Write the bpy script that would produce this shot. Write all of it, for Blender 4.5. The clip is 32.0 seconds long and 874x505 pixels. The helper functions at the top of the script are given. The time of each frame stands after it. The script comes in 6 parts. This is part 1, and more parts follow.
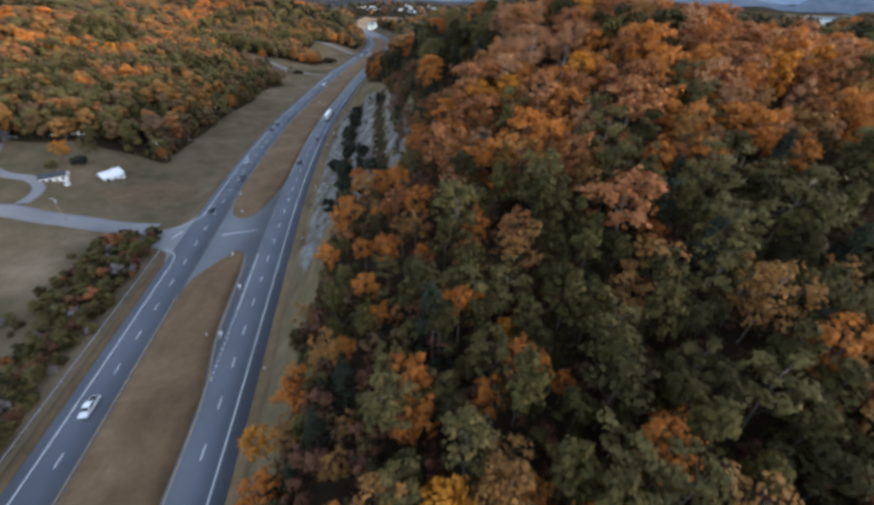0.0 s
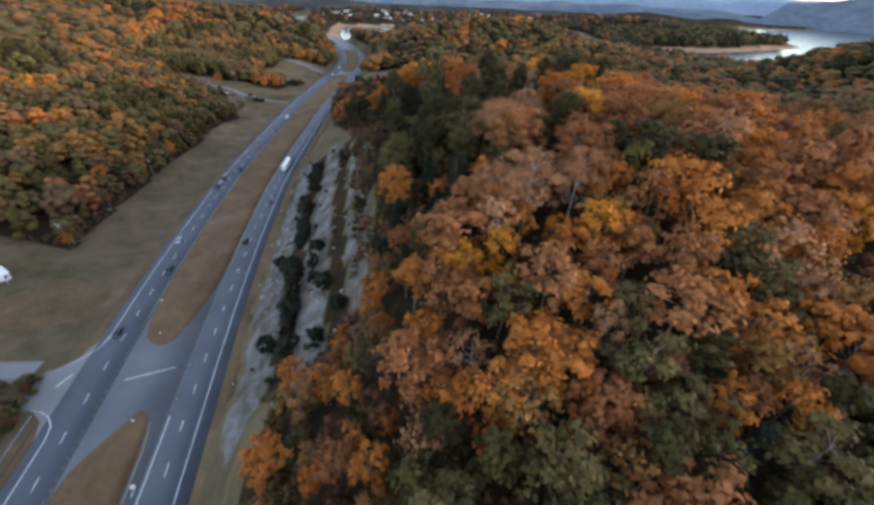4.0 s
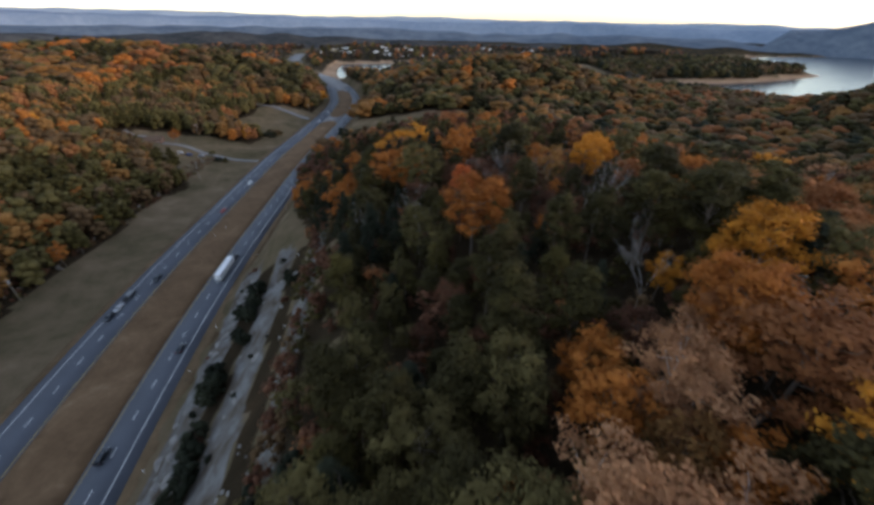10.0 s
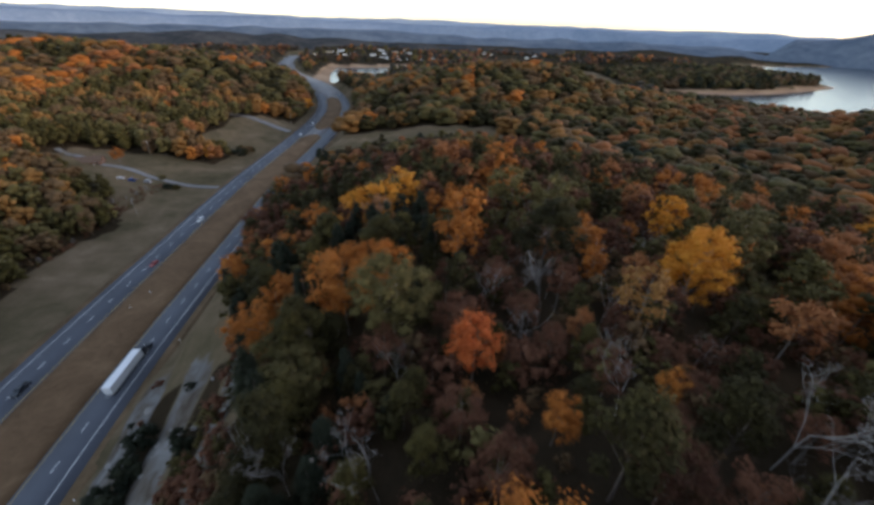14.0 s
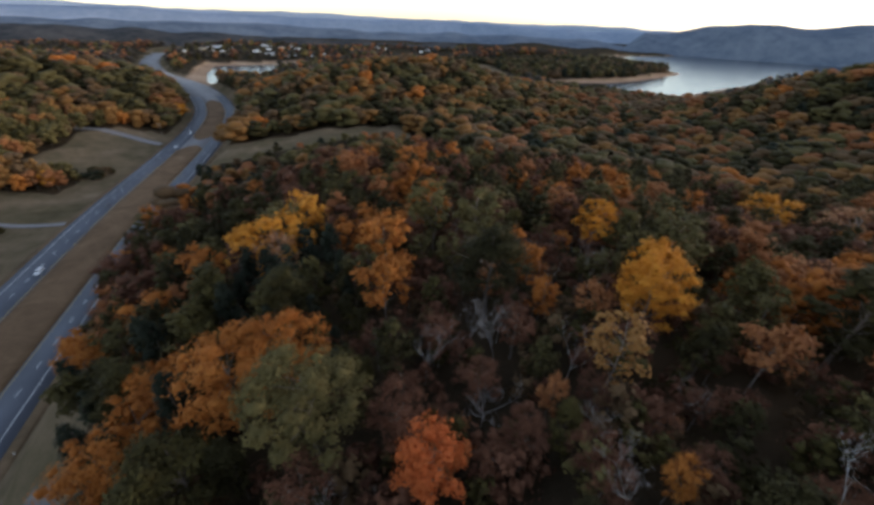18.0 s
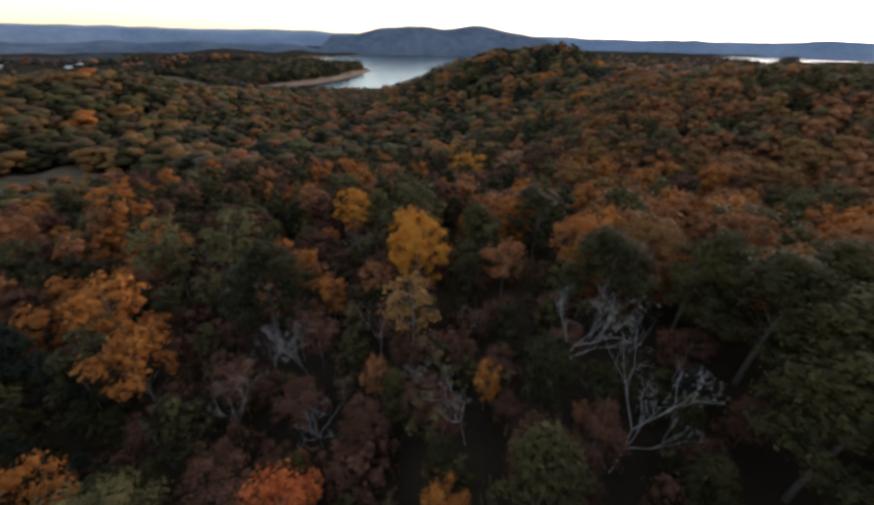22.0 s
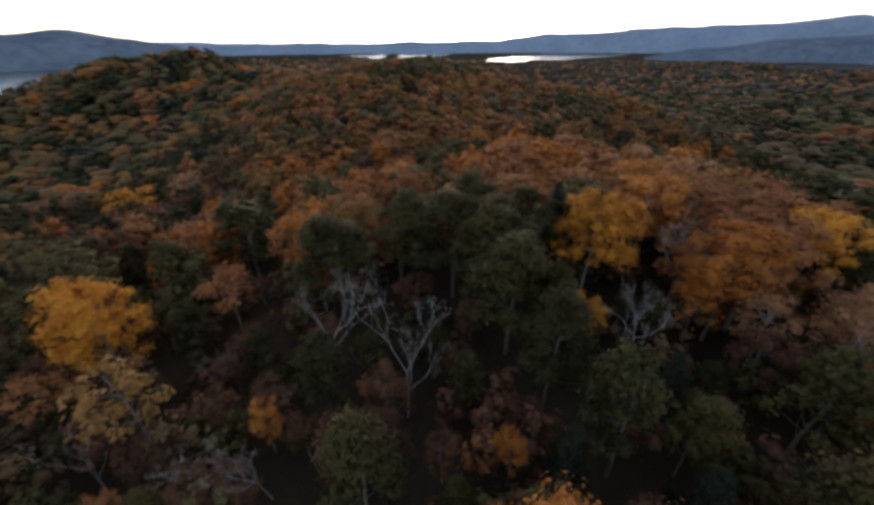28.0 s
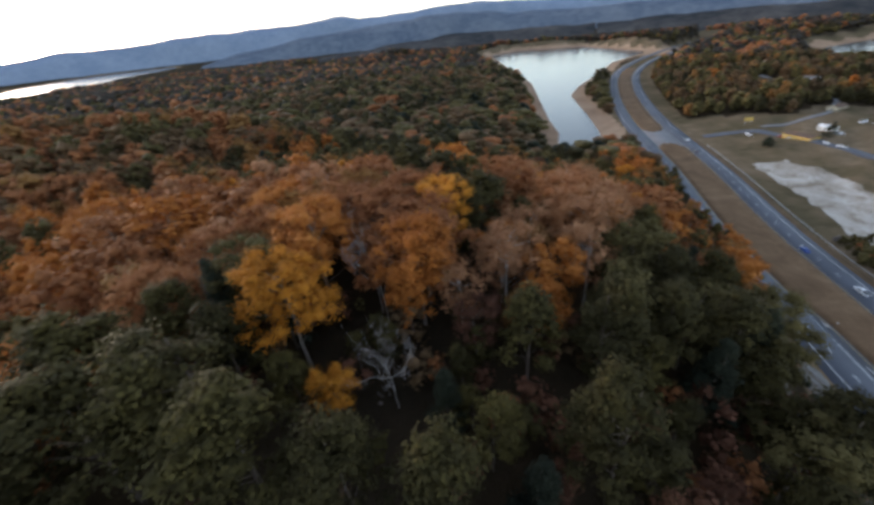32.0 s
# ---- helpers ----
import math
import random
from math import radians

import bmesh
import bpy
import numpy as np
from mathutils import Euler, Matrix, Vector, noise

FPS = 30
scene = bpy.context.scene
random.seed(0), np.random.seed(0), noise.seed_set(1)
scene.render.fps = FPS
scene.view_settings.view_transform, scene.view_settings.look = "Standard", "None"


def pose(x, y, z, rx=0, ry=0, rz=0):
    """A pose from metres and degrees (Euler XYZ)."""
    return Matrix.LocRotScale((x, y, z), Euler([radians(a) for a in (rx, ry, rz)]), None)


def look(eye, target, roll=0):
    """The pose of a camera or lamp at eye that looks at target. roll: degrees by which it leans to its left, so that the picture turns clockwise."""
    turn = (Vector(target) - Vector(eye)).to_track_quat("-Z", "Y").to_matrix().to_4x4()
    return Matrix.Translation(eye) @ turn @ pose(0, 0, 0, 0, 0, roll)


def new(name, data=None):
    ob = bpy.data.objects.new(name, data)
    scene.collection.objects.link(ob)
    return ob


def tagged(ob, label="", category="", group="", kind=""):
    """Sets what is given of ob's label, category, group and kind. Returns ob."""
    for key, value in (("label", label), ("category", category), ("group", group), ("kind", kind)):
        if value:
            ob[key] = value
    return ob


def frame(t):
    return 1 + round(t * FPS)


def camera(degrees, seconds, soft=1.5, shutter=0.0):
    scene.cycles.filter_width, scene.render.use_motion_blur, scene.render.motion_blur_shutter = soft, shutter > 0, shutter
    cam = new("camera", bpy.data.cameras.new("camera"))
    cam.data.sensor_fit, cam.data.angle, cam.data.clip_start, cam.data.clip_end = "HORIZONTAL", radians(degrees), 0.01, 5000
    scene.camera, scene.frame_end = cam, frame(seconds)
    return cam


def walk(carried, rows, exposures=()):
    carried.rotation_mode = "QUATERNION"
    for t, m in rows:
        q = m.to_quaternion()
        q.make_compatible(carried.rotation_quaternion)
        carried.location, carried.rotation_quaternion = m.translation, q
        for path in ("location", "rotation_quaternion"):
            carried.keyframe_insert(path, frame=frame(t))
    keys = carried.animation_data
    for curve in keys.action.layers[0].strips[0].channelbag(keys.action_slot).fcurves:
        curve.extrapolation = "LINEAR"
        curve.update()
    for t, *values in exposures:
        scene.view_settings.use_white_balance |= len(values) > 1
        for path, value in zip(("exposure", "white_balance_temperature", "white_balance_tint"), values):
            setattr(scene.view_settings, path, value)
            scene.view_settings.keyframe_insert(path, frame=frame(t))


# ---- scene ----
import functools

cam = camera(99.9, 32.0, soft=3.3, shutter=0.5)
METRES, EYE, TILT, LEAN, TURN = 232.5, 81.2, -35.8, -0.7, 0.0
ROWS = [
    (0.0, 0.0, 0.0, 0.0, 0.0, -0.0, -0.0),
    (0.5, 0.0014, 0.0154, 0.0255, -0.92, 0.0, -1.4),
    (1.0, 0.0028, 0.0338, 0.0463, -1.01, 0.0, -1.29),
    (1.5, 0.0039, 0.0541, 0.063, -0.64, -0.01, -0.11),
    (2.0, 0.0053, 0.0729, 0.0825, -0.78, 0.0, 0.41),
    (2.5, 0.0071, 0.088, 0.1086, -1.06, -0.01, 1.5),
    (3.0, 0.0097, 0.1, 0.1391, -2.14, -0.02, 2.65),
    (3.5, 0.012, 0.1124, 0.1688, -3.13, -0.04, 0.59),
    (5.5, 0.0213, 0.1943, 0.2476, -2.46, -0.1, 1.23),
    (6.0, 0.0236, 0.2185, 0.265, -2.42, -1.21, 1.5),
    (6.5, 0.0258, 0.2441, 0.2842, -2.38, 4.33, 1.66),
    (7.0, 0.0282, 0.2699, 0.303, -2.37, 6.4, 1.67),
    (7.5, 0.0307, 0.2969, 0.3222, -2.2, 6.17, 1.78),
    (8.0, 0.0332, 0.3233, 0.3415, -2.22, 3.75, 1.77),
    (8.5, 0.0362, 0.3511, 0.3615, -2.26, 3.76, 1.61),
    (9.0, 0.0384, 0.3779, 0.3811, -2.32, 3.75, 1.52),
    (9.5, 0.041, 0.4041, 0.3999, -2.37, 3.77, 1.47),
    (10.0, 0.0437, 0.4315, 0.4194, -2.38, 3.76, 1.39),
    (10.5, 0.0463, 0.4588, 0.439, -2.4, 3.76, 1.33),
    (11.0, 0.0489, 0.4861, 0.4584, -2.38, 3.79, 1.28),
    (11.5, 0.0511, 0.5132, 0.4779, -2.41, 3.8, 1.26),
    (12.0, 0.0534, 0.5403, 0.4975, -2.45, 3.78, 1.24),
    (12.5, 0.0562, 0.5681, 0.5166, -2.53, 3.85, 1.08),
    (13.0, 0.0583, 0.5941, 0.536, -2.93, 3.86, 0.74),
    (13.5, 0.0609, 0.6194, 0.5543, -2.64, 3.91, 0.48),
    (14.0, 0.063, 0.6423, 0.5711, -2.83, 4.1, 0.69),
    (14.5, 0.065, 0.6625, 0.5858, -2.89, 4.34, 0.85),
    (16.5, 0.0685, 0.7034, 0.6139, -3.77, 8.73, 0.61),
    (17.0, 0.0691, 0.7035, 0.6145, -6.12, 3.15, 2.62),
    (17.5, 0.0695, 0.7033, 0.6145, -10.97, 2.84, 5.42),
    (18.0, 0.0696, 0.7032, 0.6148, -14.83, 2.38, 8.9),
    (18.5, 0.0699, 0.7032, 0.6146, -18.35, 1.84, 12.48),
    (19.0, 0.0701, 0.7029, 0.6146, -22.37, 1.0, 15.06),
    (19.5, 0.0703, 0.7029, 0.6139, -26.37, 0.04, 17.58),
    (20.0, 0.0706, 0.7029, 0.6134, -31.17, -1.39, 19.92),
    (20.5, 0.0707, 0.7029, 0.6126, -36.22, -3.13, 22.43),
    (21.0, 0.0708, 0.7027, 0.6123, -41.57, -5.28, 24.64),
    (21.5, 0.0708, 0.7026, 0.6115, -46.4, -7.33, 27.25),
    (22.0, 0.0707, 0.7027, 0.611, -51.48, -9.66, 28.96),
    (22.5, 0.0707, 0.7027, 0.6104, -56.85, -12.29, 30.86),
    (23.0, 0.0708, 0.7027, 0.6096, -62.75, -15.33, 32.27),
    (23.5, 0.0708, 0.7026, 0.6091, -68.9, -18.66, 33.37),
    (24.0, 0.0707, 0.7024, 0.6085, -75.14, -22.17, 34.35),
    (24.5, 0.0705, 0.7024, 0.6079, -81.31, -25.68, 35.17),
    (25.0, 0.0704, 0.7024, 0.6075, -87.5, -29.27, 35.92),
    (25.5, 0.0701, 0.7024, 0.6067, -94.0, -32.98, 35.56),
    (27.5, 0.0701, 0.7024, 0.6061, -101.32, -36.83, 35.05),
    (28.0, 0.0709, 0.702, 0.6056, -106.62, -40.03, 34.77),
    (28.5, 0.0729, 0.7011, 0.605, -117.51, -46.46, 33.92),
    (29.0, 0.0755, 0.7, 0.604, -128.38, -52.41, 32.05),
    (29.5, 0.079, 0.6983, 0.6027, -137.84, -57.14, 29.5),
    (30.0, 0.0826, 0.6957, 0.6009, -145.54, -60.52, 26.8),
    (30.5, 0.0865, 0.6927, 0.5984, -150.9, -62.55, 23.82),
    (31.0, 0.0899, 0.6888, 0.5956, -156.39, -64.34, 20.74),
    (31.5, 0.0931, 0.6844, 0.5925, -161.14, -65.63, 17.99),
    (32.0, 0.0957, 0.6794, 0.5891, -166.26, -66.73, 15.07),
]


def drift(t):
    """Slow sideways drift of the drone while it turns back at the end."""
    u = min(max((t - 27.5) / 4.5, 0), 1)
    u = u * u * (3 - 2 * u)
    return Matrix.Translation((5.1 * u, -1.9 * u, 1.4 * u))


STOPS = ((0.0, 2.6), (4.0, 2.58), (6.0, 2.5), (7.0, 1.42), (7.5, 1.42), (8.2, 1.74), (9.5, 1.86), (13.0, 1.98), (14.5, 1.85), (16.5, 1.35), (17.2, 1.84), (20.0, 1.76), (26.0, 1.65), (30.0, 1.98), (32.0, 2.12))
walk(cam, [(t, drift(t) @ pose(0, 0, EYE, TILT, LEAN, TURN) @ pose(METRES * x, METRES * y, METRES * z, 90 + pitch, roll, yaw)) for t, x, y, z, yaw, pitch, roll in ROWS],
     exposures=[(t, e, 6250, 15) for t, e in STOPS])

# ---- dusk sky and low soft sun in the east ----
SUN_AZ = 107.0      # degrees clockwise from +y
SUN_EL = 7.0
world = bpy.data.worlds.new("dusk_sky")
scene.world = world
world.use_nodes = True
wn, wl = world.node_tree.nodes, world.node_tree.links
sky = wn.new("ShaderNodeTexSky")
sky.sky_type, sky.sun_disc = "NISHITA", False
sky.sun_elevation, sky.sun_rotation = radians(SUN_EL), radians(SUN_AZ)
sky.air_density, sky.dust_density, sky.ozone_density = 1.0, 0.6, 1.6
wn["Background"].inputs["Strength"].default_value = 0.15
soften = wn.new("ShaderNodeHueSaturation")
soften.inputs["Saturation"].default_value = 0.62
wl.new(sky.outputs[0], soften.inputs["Color"])
wl.new(soften.outputs[0], wn["Background"].inputs["Color"])
sun_data = bpy.data.lights.new("sun", "SUN")
sun_data.energy, sun_data.angle, sun_data.color = 0.35, radians(20), (1.0, 0.80, 0.62)
sun = new("sun", sun_data)
sa, se = radians(SUN_AZ), radians(9.0)
sun.matrix_world = look((300 * math.sin(sa) * math.cos(se), 300 * math.cos(sa) * math.cos(se), 300 * math.sin(se) + 60), (0, 0, 60))


# ---- materials ----
def material(name, rough=0.85, spec=0.3):
    m = bpy.data.materials.new(name)
    m.use_nodes = True
    n, l = m.node_tree.nodes, m.node_tree.links
    b = n["Principled BSDF"]
    b.inputs["Roughness"].default_value = rough
    b.inputs["Specular IOR Level"].default_value = spec
    return m, n, l, b


def noise_node(n, l, scale, detail=4.0, rough=0.6, distort=0.0):
    g = n.new("ShaderNodeNewGeometry")
    t = n.new("ShaderNodeTexNoise")
    t.inputs["Scale"].default_value, t.inputs["Detail"].default_value = scale, detail
    t.inputs["Roughness"].default_value, t.inputs["Distortion"].default_value = rough, distort
    l.new(g.outputs["Position"], t.inputs["Vector"])
    return t.outputs["Fac"]


def ramp_node(n, l, fac, stops):
    r = n.new("ShaderNodeValToRGB")
    e = r.color_ramp.elements
    while len(e) < len(stops):
        e.new(0.5)
    for k, (p, c) in zip(e, stops):
        k.position, k.color = p, (*c, 1)
    l.new(fac, r.inputs[0])
    return r.outputs[0]


def mix_node(n, l, fac, a, b, mode="MIX"):
    m = n.new("ShaderNodeMix")
    m.data_type, m.blend_type = "RGBA", mode
    for k, v in ((0, fac), (6, a), (7, b)):
        if hasattr(v, "links"):
            l.new(v, m.inputs[k])
        elif k == 0:
            m.inputs[k].default_value = v
        else:
            m.inputs[k].default_value = (*v, 1)
    return m.outputs[2]


def math_node(n, l, op, a, b=0.0, clamp=False):
    m = n.new("ShaderNodeMath")
    m.operation, m.use_clamp = op, clamp
    for k, v in ((0, a), (1, b)):
        if hasattr(v, "links"):
            l.new(v, m.inputs[k])
        else:
            m.inputs[k].default_value = v
    return m.outputs[0]


def bump_node(n, l, b, height, strength=0.4, distance=0.1):
    k = n.new("ShaderNodeBump")
    k.inputs["Strength"].default_value, k.inputs["Distance"].default_value = strength, distance
    l.new(height, k.inputs["Height"])
    l.new(k.outputs[0], b.inputs["Normal"])


def plain(name, colour, rough=0.6, metal=0.0, vary=0.25, scale=1.5):
    """Paint, metal or cloth with slight wear at two scales."""
    m, n, l, b = material(name, rough)
    f1 = noise_node(n, l, scale, 5.0)
    f2 = noise_node(n, l, scale * 9, 3.0)
    f = math_node(n, l, "ADD", math_node(n, l, "MULTIPLY", f1, 0.7), math_node(n, l, "MULTIPLY", f2, 0.3))
    dark = tuple(c * (1 - vary) for c in colour)
    lite = tuple(min(1, c * (1 + vary * 0.5)) for c in colour)
    l.new(ramp_node(n, l, f, [(0.3, dark), (0.7, lite)]), b.inputs["Base Color"])
    b.inputs["Metallic"].default_value = metal
    return m


def foliage(name, dark, mid, lite):
    """Leaves: colour varies from tree to tree, from bough to bough and from leaf to leaf."""
    m, n, l, b = material(name, 0.75, 0.12)
    big = noise_node(n, l, 0.09, 2.0)
    small = noise_node(n, l, 0.9, 3.0)
    g = n.new("ShaderNodeNewGeometry")
    o = n.new("ShaderNodeObjectInfo")
    f = math_node(n, l, "ADD", math_node(n, l, "MULTIPLY", big, 0.5), math_node(n, l, "MULTIPLY", small, 0.25))
    f = math_node(n, l, "ADD", f, math_node(n, l, "MULTIPLY", g.outputs["Random Per Island"], 0.12))
    f = math_node(n, l, "ADD", f, math_node(n, l, "MULTIPLY", o.outputs["Random"], 0.2))
    tuft = noise_node(n, l, 2.6, 4.0, 0.7)
    f = math_node(n, l, "ADD", f, math_node(n, l, "MULTIPLY", math_node(n, l, "SUBTRACT", tuft, 0.5), 0.3))
    c = ramp_node(n, l, f, [(0.28, dark), (0.52, mid), (0.82, lite)])
    l.new(c, b.inputs["Base Color"])
    bump_node(n, l, b, tuft, 0.35, 0.3)
    tr = n.new("ShaderNodeBsdfTranslucent")
    l.new(c, tr.inputs["Color"])
    mx = n.new("ShaderNodeMixShader")
    mx.inputs[0].default_value = 0.2
    l.new(b.outputs[0], mx.inputs[1])
    l.new(tr.outputs[0], mx.inputs[2])
    l.new(mx.outputs[0], n["Material Output"].inputs["Surface"])
    return m


LEAF = {
    "pine": foliage("pine_needles", (0.017, 0.0146, 0.006), (0.043, 0.0355, 0.012), (0.122, 0.096, 0.026)),
    "dark": foliage("cedar_needles", (0.012, 0.015, 0.010), (0.023, 0.027, 0.016), (0.042, 0.045, 0.024)),
    "olive": foliage("olive_leaves", (0.054, 0.044, 0.016), (0.096, 0.077, 0.028), (0.155, 0.121, 0.042)),
    "russet": foliage("russet_leaves", (0.145, 0.055, 0.021), (0.255, 0.099, 0.037), (0.375, 0.165, 0.066)),
    "pale": foliage("pale_dry_leaves", (0.21, 0.096, 0.045), (0.34, 0.164, 0.080), (0.48, 0.265, 0.138)),
    "orange": foliage("orange_leaves", (0.20, 0.064, 0.014), (0.36, 0.122, 0.024), (0.50, 0.20, 0.046)),
    "gold": foliage("golden_leaves", (0.26, 0.098, 0.012), (0.46, 0.178, 0.018), (0.62, 0.28, 0.04)),
    "red": foliage("red_brown_leaves", (0.062, 0.028, 0.017), (0.112, 0.049, 0.028), (0.185, 0.082, 0.045)),
    "twig": foliage("grey_twigs", (0.10, 0.085, 0.08), (0.17, 0.145, 0.135), (0.27, 0.24, 0.22)),
}
LEAF["amber"] = foliage("amber_leaves", (0.118, 0.057, 0.019), (0.21, 0.103, 0.031), (0.315, 0.162, 0.052))
LEAF["brown"] = foliage("brown_leaves", (0.066, 0.040, 0.020), (0.112, 0.067, 0.032), (0.17, 0.104, 0.052))
LEAF["scarlet"] = foliage("scarlet_leaves", (0.25, 0.055, 0.016), (0.42, 0.098, 0.026), (0.56, 0.17, 0.05))
# Grey, dulled leaf tones put haze into the colour of distant trees.
LEAF["hazed"] = foliage("hazed_grey_woods", (0.024, 0.022, 0.018), (0.042, 0.037, 0.030), (0.072, 0.056, 0.044))
LEAF_KEYS = list(LEAF)
BARK = plain("bark", (0.13, 0.10, 0.08), 0.9, vary=0.4, scale=2.0)
BARK_GREY = plain("grey_bark", (0.20, 0.165, 0.14), 0.9, vary=0.4, scale=2.0)
BARK_PALE = plain("pale_bark", (0.46, 0.42, 0.39), 0.9, vary=0.35, scale=2.0)


def ground_material():
    """Dry grass, leaf litter with painted shade under the woods and tan mud round the lakes."""
    m, n, l, b = material("ground_soil", 1.0, 0.0)
    big = noise_node(n, l, 0.018, 5.0, 0.6, 0.6)
    mid = noise_node(n, l, 0.12, 5.0, 0.65)
    fine = noise_node(n, l, 2.2, 4.0, 0.7)
    f = math_node(n, l, "ADD", math_node(n, l, "MULTIPLY", big, 0.55), math_node(n, l, "MULTIPLY", mid, 0.3))
    f = math_node(n, l, "ADD", f, math_node(n, l, "MULTIPLY", fine, 0.15))
    grass = ramp_node(n, l, f, [(0.36, (0.065, 0.054, 0.031)), (0.46, (0.102, 0.081, 0.048)), (0.55, (0.15, 0.111, 0.071)), (0.66, (0.22, 0.165, 0.112))])
    # Leaf litter, made darker in the colour for the shade under trees.
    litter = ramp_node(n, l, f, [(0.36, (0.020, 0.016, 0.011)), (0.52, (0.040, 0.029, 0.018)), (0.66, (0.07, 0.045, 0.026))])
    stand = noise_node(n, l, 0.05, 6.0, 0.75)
    # Tree-top tones of far woods, with the shade between crowns in the colour.
    shaded_canopy = ramp_node(n, l, stand, [(0.34, (0.020, 0.021, 0.016)), (0.46, (0.034, 0.031, 0.023)), (0.56, (0.055, 0.042, 0.028)), (0.68, (0.085, 0.055, 0.033))])
    mud = ramp_node(n, l, f, [(0.36, (0.20, 0.13, 0.085)), (0.52, (0.31, 0.21, 0.14)), (0.66, (0.40, 0.29, 0.20))])
    grit = noise_node(n, l, 0.13, 7.0, 0.62, 0.3)
    rock = ramp_node(n, l, grit, [(0.34, (0.075, 0.058, 0.046)), (0.44, (0.11, 0.096, 0.082)), (0.54, (0.14, 0.132, 0.126)), (0.64, (0.185, 0.18, 0.178)), (0.74, (0.15, 0.13, 0.112))])
    at = n.new("ShaderNodeAttribute")
    at.attribute_name = "cover"
    sep = n.new("ShaderNodeSeparateColor")
    l.new(at.outputs["Color"], sep.inputs[0])
    edge = math_node(n, l, "MULTIPLY", math_node(n, l, "SUBTRACT", mid, 0.5), 0.9)

    def mask(ch):
        v = math_node(n, l, "ADD", sep.outputs[ch], edge)
        return math_node(n, l, "MULTIPLY", math_node(n, l, "SUBTRACT", v, 0.4), 5.0, True)
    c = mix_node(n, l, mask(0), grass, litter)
    c = mix_node(n, l, mask(1), c, mud)
    c = mix_node(n, l, mask(2), c, rock)
    c = mix_node(n, l, at.outputs["Alpha"], c, shaded_canopy)
    l.new(c, b.inputs["Base Color"])
    relief = math_node(n, l, "ADD", fine, math_node(n, l, "MULTIPLY", mid, 3.0))
    relief = math_node(n, l, "ADD", relief, math_node(n, l, "MULTIPLY", math_node(n, l, "MULTIPLY", stand, at.outputs["Alpha"]), 40.0))
    bump_node(n, l, b, relief, 0.7, 0.35)
    return m


def asphalt(name, base):
    m, n, l, b = material(name, 0.8, 0.35)
    big = noise_node(n, l, 0.05, 4.0)
    fine = noise_node(n, l, 6.0, 4.0, 0.7)
    f = math_node(n, l, "ADD", math_node(n, l, "MULTIPLY", big, 0.65), math_node(n, l, "MULTIPLY", fine, 0.35))
    l.new(ramp_node(n, l, f, [(0.32, tuple(c * 0.75 for c in base)), (0.68, tuple(c * 1.25 for c in base))]), b.inputs["Base Color"])
    bump_node(n, l, b, fine, 0.3, 0.02)
    return m


GROUND = ground_material()
ASPHALT = asphalt("asphalt", (0.075, 0.082, 0.10))
SHOULDER = asphalt("shoulder_asphalt", (0.085, 0.095, 0.12))
OLD_ASPHALT = asphalt("old_asphalt", (0.17, 0.165, 0.17))
WHITE_LINE = plain("white_road_paint", (0.62, 0.62, 0.62), 0.7, vary=0.35, scale=0.8)
YELLOW_LINE = plain("yellow_road_paint", (0.42, 0.30, 0.12), 0.7, vary=0.35, scale=0.8)


def water_material():
    m, n, l, b = material("lake_water", 0.17, 0.5)
    b.inputs["Base Color"].default_value = (0.016, 0.024, 0.036, 1)
    b.inputs["IOR"].default_value = 1.33
    w = noise_node(n, l, 0.22, 4.0, 0.6)
    bump_node(n, l, b, w, 0.35, 0.3)
    return m


WATER = water_material()


# ---- plan: the highway's middle line, the land's height ----
LINE = [(-307, -1256), (-149, -930), (-74, -735), (-39, -591), (-26, -417), (-28, -299), (-35, -205), (-44, -138), (-52, -74), (-58, 0), (-62, 29),
        (-67, 58), (-74.5, 102), (-81, 140), (-87.5, 186), (-95, 257), (-98.5, 363), (-99.5, 465), (-95, 558), (-92.5, 651), (-99, 744), (-117, 822),
        (-156, 934), (-279, 1162), (-344, 1354), (-409, 1674)]
_ly = np.array([p[1] for p in LINE], float)
_lx = np.array([p[0] for p in LINE], float)
_lm = np.gradient(_lx, _ly)
_dy = np.arange(_ly[0], _ly[-1], 4.0)
_k = np.clip(np.searchsorted(_ly, _dy, "right") - 1, 0, len(_ly) - 2)
_h = _ly[_k + 1] - _ly[_k]
_u = (_dy - _ly[_k]) / _h
_dx = ((2 * _u**3 - 3 * _u**2 + 1) * _lx[_k] + (_u**3 - 2 * _u**2 + _u) * _h * _lm[_k]
       + (-2 * _u**3 + 3 * _u**2) * _lx[_k + 1] + (_u**3 - _u**2) * _h * _lm[_k + 1])
_dx = np.convolve(np.pad(_dx, 6, mode="edge"), np.ones(13) / 13, "valid")
_ds = np.gradient(_dx, _dy)


def mid_x(y):
    return np.interp(y, _dy, _dx)


def lateral(x, y):
    """Distance from the highway's middle line, east positive."""
    s = np.interp(y, _dy, _ds)
    return (x - mid_x(y)) / np.sqrt(1 + s * s)


